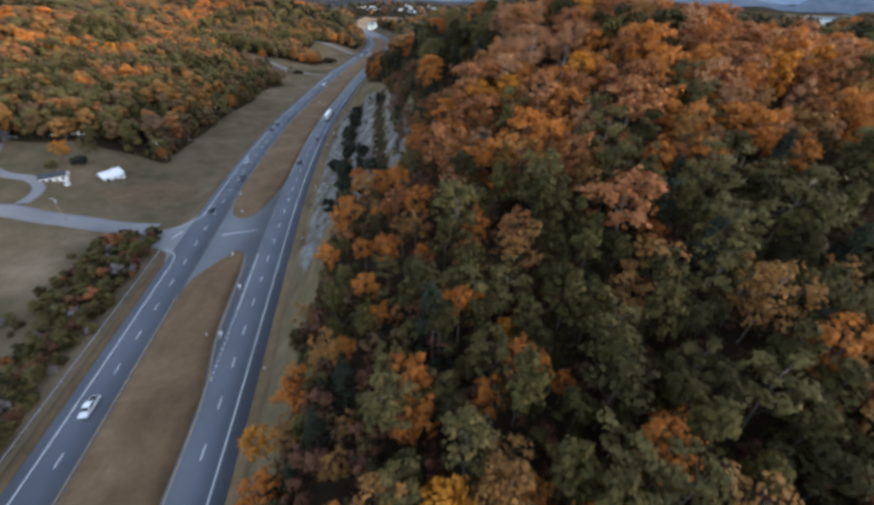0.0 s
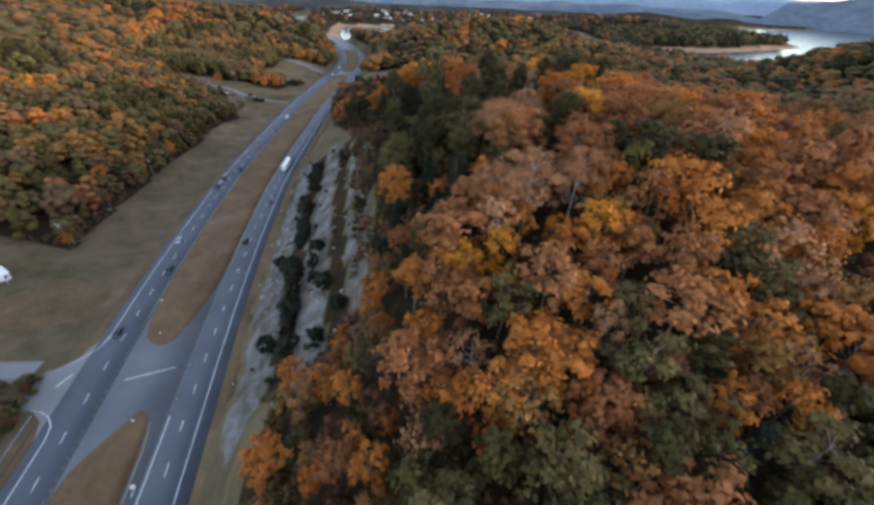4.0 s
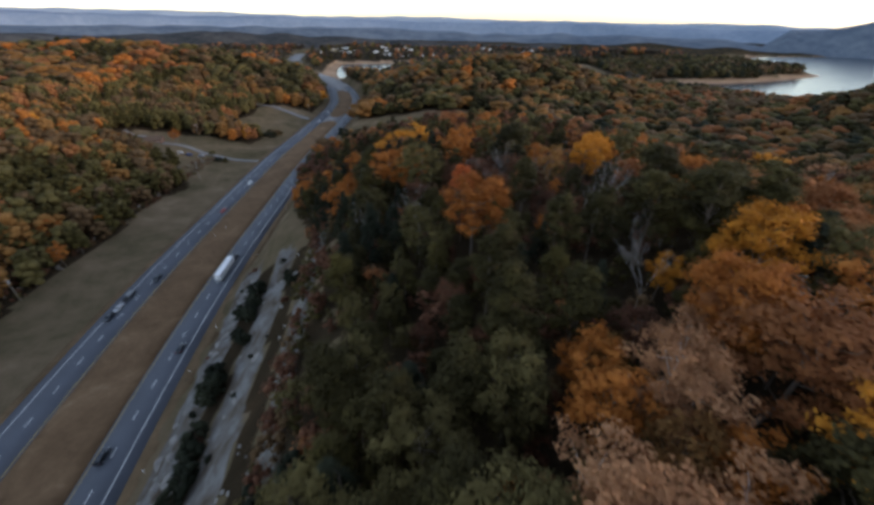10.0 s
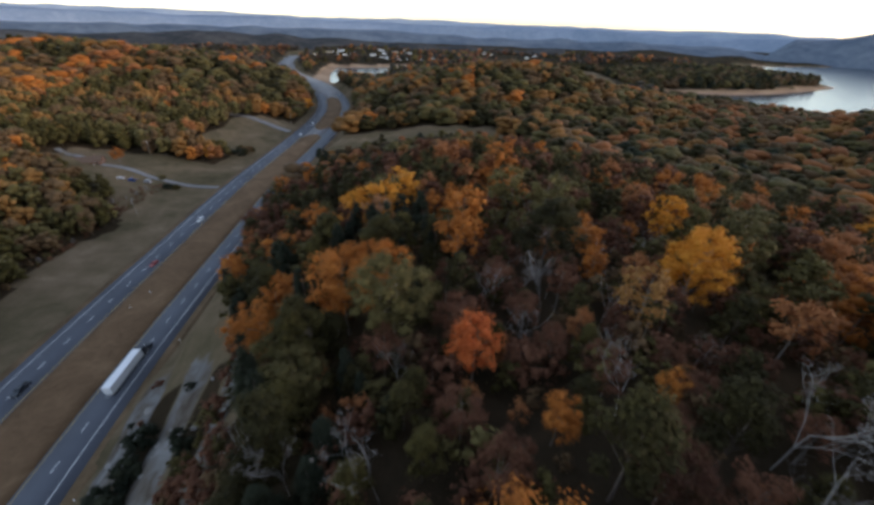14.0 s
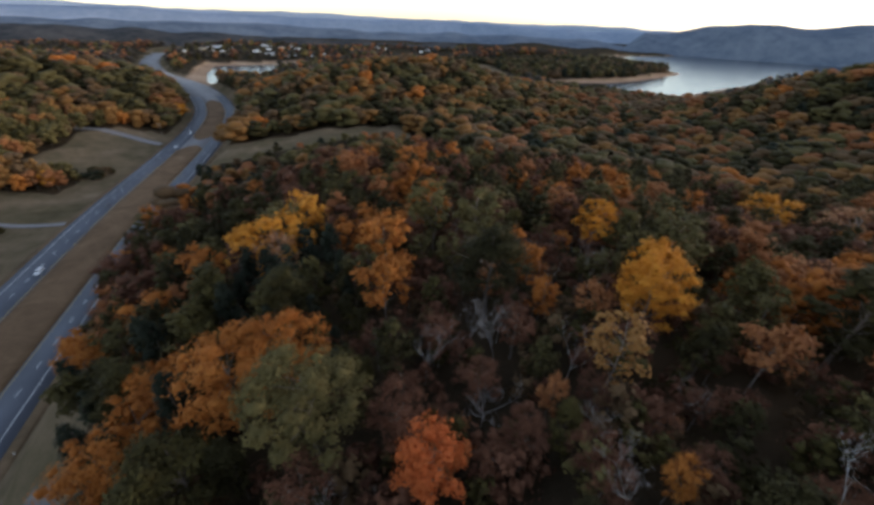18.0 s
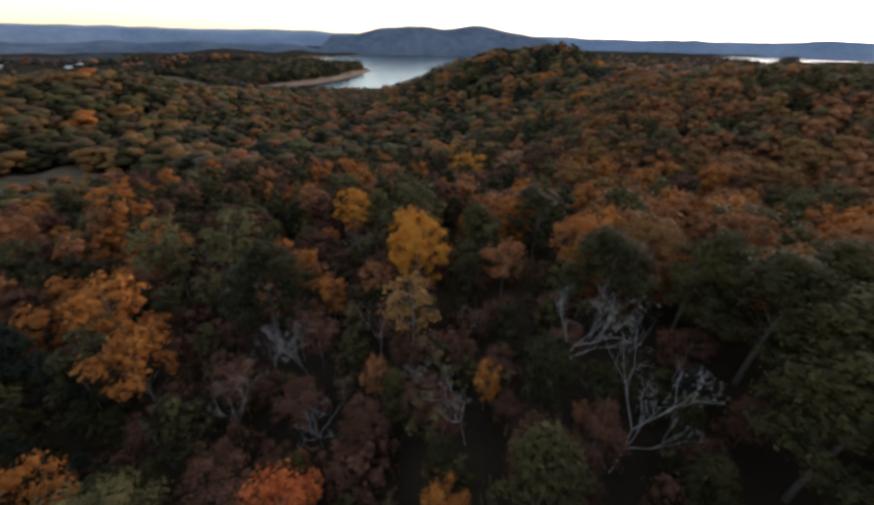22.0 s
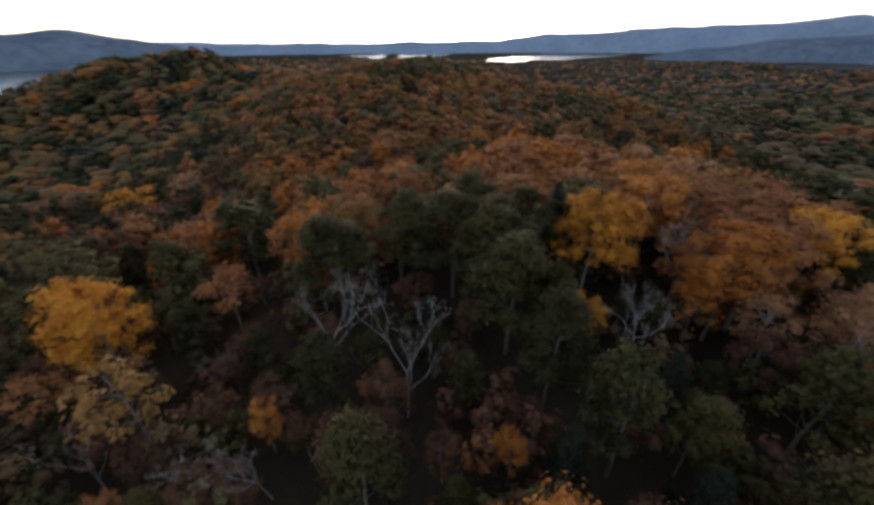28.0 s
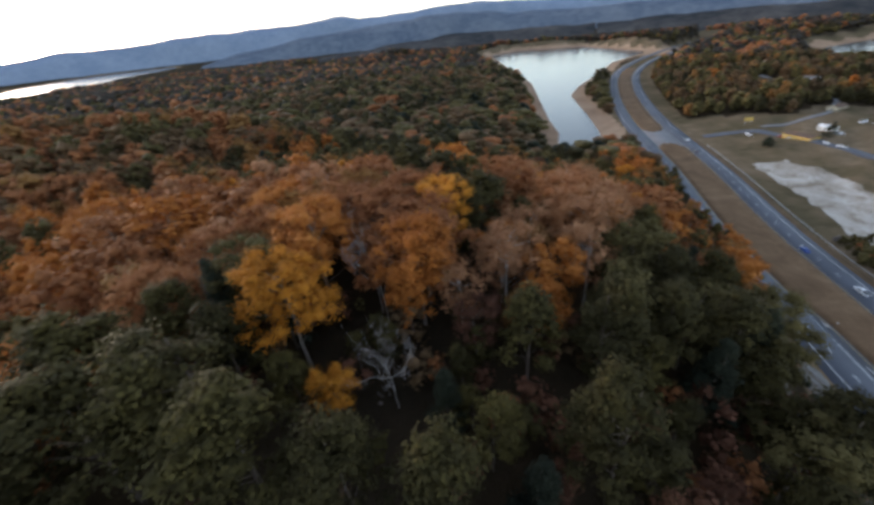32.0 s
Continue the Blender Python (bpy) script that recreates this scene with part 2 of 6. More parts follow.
def on_line(y, d):
    """The point d metres to the east of the middle line at y."""
    if d < -8:
        d -= float(np.interp(y, [110, 190, 350, 600], [0, 0.9, 1.2, 2.0])) * min(1.0, max(0.0, (-d - 10) / 8))
    s = float(np.interp(y, _dy, _ds))
    n = math.sqrt(1 + s * s)
    return float(mid_x(y)) + d / n, y - d * s / n


def heading(y):
    """Degrees that turn +y into the highway's direction."""
    return -math.degrees(math.atan(float(np.interp(y, _dy, _ds))))


def step(a, b, v):
    u = np.clip((v - a) / (b - a), 0, 1)
    return u * u * (3 - 2 * u)


@functools.lru_cache(maxsize=None)
def waves(size, seed):
    r = np.random.RandomState(seed)
    out = []
    for i in range(7):
        a, p, f = r.uniform(0, 6.283), r.uniform(0, 6.283), r.uniform(0.6, 1.9) / size
        out.append((math.cos(a), math.sin(a), p, f))
    return out


def roll(x, y, size, seed):
    """Soft rolling relief between -1 and 1."""
    v = np.zeros_like(x, float)
    for ca, sa, p, f in waves(size, seed):
        v += np.sin((x * ca + y * sa) * f * 6.283 + p) / 3.2
    return v


def hump(x, y, cx, cy, peak, west, east, south, north):
    u = np.where(x < cx, (x - cx) / west, (x - cx) / east)
    v = np.where(y < cy, (y - cy) / south, (y - cy) / north)
    return peak * np.exp(-0.5 * (u * u + v * v))


def shore(x, y, poly):
    """Signed distance to a polygon, negative inside."""
    best = np.full(x.shape, 1e9)
    inside = np.zeros(x.shape, bool)
    for (ax, ay), (bx, by) in zip(poly, poly[1:] + poly[:1]):
        ex, ey = bx - ax, by - ay
        u = np.clip(((x - ax) * ex + (y - ay) * ey) / (ex * ex + ey * ey), 0, 1)
        best = np.minimum(best, np.hypot(x - ax - u * ex, y - ay - u * ey))
        if ay != by:
            inside ^= ((ay > y) != (by > y)) & (x < (bx - ax) * (y - ay) / (by - ay) + ax)
    return np.where(inside, -best, best)


LAKE_NORTH = [(575, 1060), (530, 940), (520, 850), (570, 790), (680, 790), (790, 850), (1000, 925), (1450, 1000), (2000, 1000), (4300, 1300), (4400, 2000), (2300, 2100), (1250, 1850), (1010, 1560), (820, 1400), (640, 1360), (500, 1340), (560, 1180)]
ISLAND = [(480, 1075), (545, 1015), (690, 1000), (830, 1045), (985, 1118), (1120, 1195), (1090, 1240), (960, 1310), (700, 1390), (520, 1360)]
POND_NORTH = [(-160, 1015), (-105, 1045), (-85, 1190), (-20, 1290), (40, 1370), (-80, 1365), (-200, 1330), (-190, 1180)]
INLET = [(44, -120), (6, -145), (11, -202), (21, -263), (48, -399), (37, -496), (7, -618), (-20, -791), (-112, -978), (60, -1290), (268, -1295), (345, -1190), (178, -702), (119, -530), (63, -252), (47, -191)]
LAKE_WEST = [(-337, -560), (-345, -630), (-405, -831), (-523, -931), (-760, -1050), (-900, -800), (-640, -480)]
LAKE_EAST = [(1900, -640), (2050, -720), (2500, -1250), (2900, -2000), (3300, -2300), (3700, -1900), (3300, -1250), (2500, -660)]
POND_EAST = [(1000, -1120), (1080, -1180), (1120, -1140), (1050, -1090)]
LAKE_FAR = [(2500, 560), (2750, 640), (3000, 420), (2750, 330)]
LAKE_ARM = [(2600, 30), (3200, 150), (4200, 60), (4400, -300), (3500, -180)]
LAKE_GLINT = [(3300, -260), (4300, -420), (4350, -900), (3600, -760)]
LAKES = [LAKE_NORTH, POND_NORTH, INLET, LAKE_WEST, LAKE_EAST, POND_EAST, LAKE_FAR, LAKE_ARM, LAKE_GLINT]
LAKE_BOXES = [(min(q[0] for q in p), max(q[0] for q in p), min(q[1] for q in p), max(q[1] for q in p)) for p in LAKES]
WATER_Z = -3.0


def lake_distance(x, y):
    s = np.full(x.shape, 1e9)
    x0, x1, y0, y1 = x.min() - 200, x.max() + 200, y.min() - 200, y.max() + 200
    for p, (a, b, c, e) in zip(LAKES, LAKE_BOXES):
        if x1 > a and x0 < b and y1 > c and y0 < e:
            s = np.minimum(s, shore(x, y, p))
    return np.maximum(s, -shore(x, y, ISLAND)) if x1 > 480 and y1 > 1000 else s


def height(x, y):
    x, y = np.asarray(x, float), np.asarray(y, float)
    d = lateral(x, y)
    far = np.hypot(x, y - 200)
    z = 5 + 2.5 * roll(x, y, 260, 3) + step(900, 1500, far) * (1 - np.where(x > 700, step(2250, 2600, far), step(1450, 1720, far))) * (12 + 13 * roll(x, y, 620, 5)) * np.where(x > 700, 0.3 + 0.7 * step(-500, 100, y), 1.0)
    z += hump(x, y, 32, 157, 49, 59, 105, 83, 250)
    z += hump(x, y, 300, 135, 42, 130, 110, 85, 130)
    z += hump(x, y, 440, 85, 25, 90, 120, 70, 90)
    z += hump(x, y, 280, 12, 30, 80, 60, 55, 45)
    z += hump(x, y, 470, 230, 34, 110, 120, 110, 80)
    z += hump(x, y, 670, 395, 52, 130, 170, 150, 95)
    z += hump(x, y, 575, 510, 37, 110, 120, 80, 60)
    z += hump(x, y, 665, 400, 12, 26, 26, 26, 26)
    z += hump(x, y, 125, 705, 46, 112, 138, 64, 120)
    z += hump(x, y, -470, 560, 40, 170, 150, 130, 150)
    z += hump(x, y, -310, 745, 40, 300, 118, 75, 150)
    z += hump(x, y, 800, 1200, 13, 220, 170, 100, 100)
    z += hump(x, y, -420, 300, 40, 190, 130, 110, 130)
    z += hump(x, y, -220, -420, 11, 150, 90, 150, 150)
    z += hump(x, y, 420, -420, 14, 220, 200, 220, 160)
    z += roll(x, y, 42, 8) * 1.1 * step(25, 60, np.abs(d))
    # the stepped rock cut east of the highway
    cut = np.interp(d, [24, 28, 35, 43, 58, 64, 74], [0, 0.6, 8.5, 11, 22, 25, 34]) + 0.7 * roll(x, y, 17, 12)
    m = step(88, 118, y) * (1 - step(255, 300, y)) * (1 - step(60, 78, d)) * (d > 24)
    z = z + (cut - z) * m
    s = lake_distance(x, y)
    bed = WATER_Z - np.clip(-s, 0, 40) * 0.12 + np.clip(s, 0, 40) * 0.07
    z = np.where(s < 60, bed + (z - bed) * step(6, 60, s), z)
    road = np.where(d > 0, step(24, 44, d), step(24, np.interp(y, [560, 660], [95, 62]), -d))
    road = np.where(m > 0, np.maximum(road, m * step(24, 27, d)), road)
    road = np.where((y < _dy[0]) | (y > _dy[-1]), 1.0, road)
    return -0.3 + (z + 0.3) * road


def spot(x, y):
    return float(height(np.array([x]), np.array([y]))[0])


# ---- where the woods stand ----
def wooded(x, y):
    d = lateral(x, y)
    east_edge = np.interp(y, [-700, -200, -60, 20, 56, 95, 120, 145, 180, 225, 248, 265, 290, 315, 353, 420, 450, 475, 500, 545, 560, 640, 900],
                          [30, 30, 34, 31, 36, 50, 66, 79, 83, 81, 78, 68, 54, 44, 37, 36, 42, 50, 46, 48, 36, 36, 36])
    west_edge = np.interp(y, [-700, -240, -200, -110, 40, 125, 135, 183, 188, 320, 360, 386, 405, 420, 432, 450, 480, 489, 491, 518, 522, 590, 605, 634, 640, 1000],
                          [40, 38, 160, 190, 150, 100, 130, 130, 56, 54, 58, 49, 62, 75, 100, 140, 135, 98, 47, 47, 85, 82, 85, 60, 32, 32])
    ok = np.where(d > 0, d > east_edge, -d > west_edge)
    ok &= lake_distance(x, y) > np.where(y < 0, np.where(y < -850, 62, 19), np.where((x > 380) & (y < 1000), 62, 26))
    ok &= ~((x < -60) & (y < -130) & (y > -700) & (d < -85) & (roll(x, y, 150, 14) > 0.3))
    strip = y - 522 - 0.17 * (x + 45)
    ok &= ~((strip > -32) & (strip < 29 - 0.1 * (x + 45)) & (d > 0) & (x < 90))
    ok &= ~((x > 300) & (x < 475) & (y > 980) & (y < 1250))
    ok &= ~((x < -330) & (y < 140) & (y > -200))
    ok &= ~((x > -330) & (x < -100) & (y > -120) & (y < 125))
    return ok


def brushy(x, y):
    """The strip of saplings and shade-darkened leaf litter between the cut and the tall trees."""
    foot = np.interp(y, [10, 60, 95, 125, 250, 290, 340], [29, 36, 46, 64, 66, 57, 50])
    d = lateral(x, y)
    return (d > foot) & (d < foot + 24) & (y > 8) & (y < 350) & (roll(x, y, 16, 33) > -0.55)


# ---- mesh helpers ----
def mesh_from(name, verts, faces, mats, slots=None, smooth=False):
    """A mesh from arrays: verts (n, 3), faces (m, k) all with k corners."""
    me = bpy.data.meshes.new(name)
    verts, faces = np.asarray(verts, np.float32), np.asarray(faces, np.int32)
    m, k = faces.shape
    me.vertices.add(len(verts))
    me.vertices.foreach_set("co", verts.ravel())
    me.loops.add(m * k)
    me.loops.foreach_set("vertex_index", faces.ravel())
    me.polygons.add(m)
    me.polygons.foreach_set("loop_start", np.arange(0, m * k, k, dtype=np.int32))
    if slots is not None:
        me.polygons.foreach_set("material_index", np.asarray(slots, np.int32))
    if smooth:
        me.polygons.foreach_set("use_smooth", np.ones(m, bool))
    for x in mats:
        me.materials.append(x)
    me.update(calc_edges=True)
    return me


def part(name, bm, mat, parent=None, label=""):
    me = bpy.data.meshes.new(name)
    bm.to_mesh(me)
    bm.free()
    me.materials.append(mat)
    ob = new(name, me)
    ob.parent = parent
    if label:
        ob["label"] = label
    return ob


def thing(name, label, category, at, turn=0.0, group="", kind=""):
    ob = new(name)
    ob.empty_display_size = 0.5
    ob.matrix_world = pose(*at, 0, 0, turn)
    return tagged(ob, label, category, group, kind)


# ---- ground sheet ----
def spread(*runs):
    """Coordinates from runs of (start, end, first step, last step)."""
    out = []
    for a, b, s0, s1 in runs:
        v = a
        while v < b:
            out.append(v)
            v += s0 + (s1 - s0) * (v - a) / (b - a)
    return np.array(out + [runs[-1][1]])


gx = spread((-4900, -900, 330, 60), (-900, -260, 60, 8), (-260, -150, 8, 3.5), (-150, -20, 2.6, 2.6), (-20, 120, 3.0, 6), (120, 900, 6, 40), (900, 4400, 40, 95), (4400, 4900, 150, 300))
gy = spread((-4700, -2400, 300, 120), (-2400, -1000, 85, 45), (-1000, -250, 45, 10), (-250, -20, 10, 4), (-20, 330, 3.2, 3.2), (330, 700, 4, 9), (700, 1500, 9, 24), (1500, 2300, 24, 70), (2300, 4950, 100, 280))
X, Y = np.meshgrid(gx, gy)
Z = height(X.ravel(), Y.ravel())
nx, ny = len(gx), len(gy)
ii = (np.arange(ny - 1)[:, None] * nx + np.arange(nx - 1)[None]).ravel()
me = mesh_from("ground", np.stack([X.ravel(), Y.ravel(), Z], 1), np.stack([ii, ii + 1, ii + nx + 1, ii + nx], 1), [GROUND], smooth=True)
xf, yf = X.ravel(), Y.ravel()
df = lateral(xf, yf)
cover = np.ones((len(xf), 4), np.float32)
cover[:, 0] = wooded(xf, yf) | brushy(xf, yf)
sl = lake_distance(xf, yf)
cover[:, 1] = (sl < np.where(yf > 600, np.where(xf < 250, 34, 75), np.where(yf < -850, 70, 22))) * (Z < 3.5) * (np.hypot(xf, yf) < 1800) + (sl < 4)
band = np.interp(df, [26.5, 28.5, 38, 39, 44, 45.5, 54.5, 56, 61, 62.5, 70, 74], [0, 1, 1, 0.1, 0.1, 0.85, 0.8, 0.0, 0.0, 0.7, 0.65, 0])
ledge = ((df > 38.6) & (df < 44.6) | (df > 55.4) & (df < 61.6)) & (yf > 108) & (yf < 270)
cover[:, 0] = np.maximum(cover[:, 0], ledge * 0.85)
cover[:, 2] = np.interp(yf, [80, 112, 262, 296], [0, 1, 1, 0]) * band
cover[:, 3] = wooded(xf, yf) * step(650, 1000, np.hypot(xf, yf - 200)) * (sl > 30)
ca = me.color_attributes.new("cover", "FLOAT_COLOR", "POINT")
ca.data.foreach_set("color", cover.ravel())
ground = tagged(new("ground", me), "rolling autumn ground with dry grass, shade-darkened leaf litter and mud", "ground", kind="structure")

wm = mesh_from("water", [(-4900, -4700, WATER_Z), (4900, -4700, WATER_Z), (4900, 4950, WATER_Z), (-4900, 4950, WATER_Z)], [(0, 1, 2, 3)], [WATER])
tagged(new("water", wm), "calm pale lake water reflecting the dusk sky", "water", kind="structure")


# ---- highway ----
INNER, OUTER, DASH = 10.3, 18.7, 14.5


def ribbon(name, y0, y1, d0, d1, z, mat, label, category="road", gap=5.0, parent=None, thick=0.0):
    """A strip along the highway; d0 and d1 are offsets or functions of y."""
    n = max(2, int(abs(y1 - y0) / gap) + 1)
    vs, fs = [], []
    for i in range(n):
        y = y0 + (y1 - y0) * i / (n - 1)
        for dd in (d0, d1):
            q = dd(y) if callable(dd) else dd
            px, py = on_line(y, q)
            vs.append((px, py, z))
        if i:
            k = 2 * i
            fs.append((k - 2, k - 1, k + 1, k))
    if thick:
        m = len(vs)
        vs += [(a, b, c - thick) for a, b, c in vs]
        for i in range(n - 1):
            k = 2 * i
            fs += [(k + 2, k + m + 2, k + m, k), (k + 1, k + m + 1, k + m + 3, k + 3)]
    ob = new(name, mesh_from(name, vs, fs, [mat]))
    ob.parent = parent
    if parent is None:
        tagged(ob, label, category, kind="structure")
    elif label:
        ob["label"] = label
    return ob




# ---- single trees that stand out: x, y, height, width factor ----
STAND_RUSSET_1 = [(56.1, 146.9, 20.0, 1.5), (28.8, 141.9, 20.0, 1.34), (11.7, 114.8, 20.0, 1.46), (41.8, 132.5, 20.0, 1.42), (110.7, 169.6, 20.0, 1.5), (193.4, 195.2, 20.0, 1.5), (58.6, 157.2, 20.0, 1.5), (91.0, 201.4, 19.0, 1.0), (91.3, 155.1, 20.0, 1.48), (143.1, 320.6, 20.0, 1.5), (68.7, 235.0, 13.8, 1.0), (38.8, 238.9, 9.0, 0.7), (48.0, 162.2, 20.0, 1.5), (43.2, 140.7, 17.1, 1.0), (37.0, 102.8, 17.2, 1.0), (71.8, 136.7, 20.0, 1.5), (45.4, 106.4, 15.3, 1.0), (51.7, 101.9, 17.8, 1.0), (65.8, 157.5, 20.0, 1.39), (38.1, 65.4, 20.0, 1.5), (17.5, 66.7, 13.1, 1.0), (-9.5, 79.2, 12.4, 1.0)]
STAND_RUSSET_2 = [(47.3, 92.5, 20.0, 1.19), (2.5, 89.0, 20.0, 1.06)]
STAND_ORANGE_1 = [(79.4, 157.7, 20.0, 1.17), (146.8, 154.9, 20.0, 1.5), (17.2, 155.3, 9.6, 1.0), (9.6, 136.2, 10.9, 1.0), (103.2, 162.7, 20.0, 1.5), (63.2, 167.1, 20.0, 1.22), (45.1, 226.8, 9.0, 0.7), (35.1, 203.2, 9.0, 0.7), (1.2, 255.1, 20.0, 1.3), (7.6, 257.2, 19.0, 1.0), (23.4, 266.3, 17.5, 1.0), (26.8, 283.8, 17.8, 1.0), (53.5, 369.3, 20.0, 1.49), (137.5, 343.8, 20.0, 1.48), (21.5, 205.6, 20.0, 1.23), (30.3, 223.2, 9.0, 0.91), (3.1, 108.8, 15.0, 1.0), (13.2, 104.4, 14.2, 1.0), (5.3, 96.9, 15.5, 1.0), (25.9, 117.3, 12.8, 1.0), (59.1, 114.2, 20.0, 1.04)]
STAND_ORANGE_2 = [(8.3, 67.2, 12.7, 1.0), (-15.9, 67.7, 9.1, 1.0), (-2.0, 64.5, 9.0, 0.95), (9.6, 34.6, 11.6, 1.0), (4.7, 48.7, 14.4, 1.0), (-22.8, 36.0, 9.0, 0.7), (14.0, 21.6, 9.6, 1.0), (21.2, 36.0, 9.0, 0.83)]
STAND_GOLD_1 = [(107.1, -24.3, 20.0, 1.5), (49.9, 185.9, 9.7, 1.0), (58.6, 180.4, 20.0, 1.07), (62.6, 249.2, 18.9, 1.0), (8.4, 312.5, 20.0, 1.2), (-6.0, 309.6, 19.4, 1.0), (171.9, 297.6, 20.0, 1.5), (3.3, 298.8, 20.0, 1.5), (69.9, 256.2, 17.3, 1.0), (79.0, 282.2, 17.9, 1.0), (48.4, 152.6, 20.0, 1.07), (12.9, 46.2, 9.0, 0.86), (-32.6, 35.4, 11.2, 1.0), (21.9, 24.1, 9.0, 0.96)]
STAND_BARE_1 = [(52.1, 169.3, 16.1, 1.0), (45.8, 211.6, 15.1, 1.0), (65.1, 211.5, 9.0, 0.88), (44.6, 182.1, 14.1, 1.0), (39.3, 226.0, 9.4, 1.0), (38.4, 252.7, 13.7, 1.0), (55.5, 220.0, 17.0, 1.0), (31.8, 242.3, 10.1, 1.0), (35.0, 256.6, 9.0, 0.9), (40.4, 256.0, 9.0, 0.77), (45.2, 243.8, 9.0, 0.81), (12.3, 234.4, 9.0, 0.94), (-1.8, 223.5, 12.5, 1.0), (10.3, 219.9, 12.2, 1.0)]
STAND_PINE_1 = [(59.3, 193.3, 20.0, 1.5), (66.5, 199.9, 20.0, 1.5), (30.3, 173.7, 16.9, 1.0), (22.7, 173.3, 20.0, 1.0), (33.1, 192.7, 17.1, 1.0), (41.7, 196.1, 17.6, 1.0), (20.7, 184.6, 19.2, 1.0), (32.2, 185.6, 12.4, 1.0), (71.1, 194.0, 20.0, 1.29), (14.5, 164.6, 17.5, 1.0), (51.6, 196.3, 20.0, 1.25), (34.3, 216.8, 16.4, 1.0), (72.6, 208.3, 20.0, 1.19), (47.5, 219.2, 14.7, 1.0), (40.8, 263.2, 20.0, 1.43), (57.0, 229.2, 10.1, 1.0), (66.0, 218.4, 20.0, 1.44), (89.2, 236.7, 20.0, 1.5), (22.0, 251.7, 13.3, 1.0), (95.5, 221.1, 20.0, 1.5), (42.6, 149.3, 20.0, 1.5), (55.3, 131.0, 20.0, 1.5)]
STAND_PINE_2 = [(66.2, 123.8, 20.0, 1.5)]
STAND_PALE_1 = [(28.4, 123.6, 20.0, 1.5), (182.9, 278.8, 20.0, 1.5), (3.8, 292.9, 18.1, 1.0), (23.5, 153.3, 17.1, 1.0), (33.9, 149.6, 16.5, 1.0), (25.6, 146.5, 20.0, 1.3), (38.8, 123.0, 20.0, 1.0), (28.6, 106.1, 13.4, 1.0), (26.0, 90.7, 13.5, 1.0)]
STAND_OLIVE_1 = [(11.2, 245.0, 20.0, 1.2), (4.0, 307.5, 20.0, 1.3), (41.0, 296.3, 20.0, 1.11), (49.5, 286.7, 20.0, 1.07), (10.1, 207.7, 15.1, 1.0), (-9.2, 243.7, 14.6, 1.0), (19.1, 98.7, 18.0, 1.0), (39.7, 95.4, 15.8, 1.0), (3.9, 123.7, 9.0, 0.99), (39.4, 84.3, 20.0, 1.08), (22.7, 72.7, 19.9, 1.0), (-6.7, 96.8, 12.3, 1.0), (57.9, 72.6, 20.0, 1.08), (5.0, 26.1, 16.7, 1.0), (-8.3, 40.3, 10.5, 1.0), (72.1, 66.0, 20.0, 1.42)]
STAND_RED_1 = [(37.0, 209.3, 9.0, 0.7)]
STAND_SCARLET = [(22.8, 235.4, 13.5, 1.0)]
STAND_AMBER = [(48.6, 240.2, 15.0, 1.0)]
LANDMARKS = [(k, *v) for k, group in (("russet", STAND_RUSSET_1), ("russet", STAND_RUSSET_2), ("orange", STAND_ORANGE_1), ("orange", STAND_ORANGE_2), ("gold", STAND_GOLD_1), ("bare", STAND_BARE_1), ("pine", STAND_PINE_1), ("pine", STAND_PINE_2), ("pale", STAND_PALE_1), ("olive", STAND_OLIVE_1), ("red", STAND_RED_1), ("amber", STAND_AMBER), ("scarlet", STAND_SCARLET)) for v in group]


# ---- ridges far off, beyond the lakes, tinted blue with painted haze ----
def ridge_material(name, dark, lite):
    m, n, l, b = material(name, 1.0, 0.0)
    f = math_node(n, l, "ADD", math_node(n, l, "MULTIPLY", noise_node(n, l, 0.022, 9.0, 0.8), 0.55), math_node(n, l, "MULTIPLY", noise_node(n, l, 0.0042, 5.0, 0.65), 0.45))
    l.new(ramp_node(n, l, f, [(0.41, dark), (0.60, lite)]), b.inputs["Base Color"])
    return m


# Haze is put into the base colour: farther chains are paler and bluer.
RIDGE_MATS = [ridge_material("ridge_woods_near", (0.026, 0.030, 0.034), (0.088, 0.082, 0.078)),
              ridge_material("ridge_haze_mid", (0.078, 0.100, 0.136), (0.15, 0.172, 0.205)),
              ridge_material("ridge_haze_far", (0.16, 0.205, 0.28), (0.225, 0.27, 0.345)),
              ridge_material("ridge_haze_pale", (0.24, 0.29, 0.36), (0.29, 0.34, 0.41))]
EYE_AT = (12.0, 200.0, 101.0)


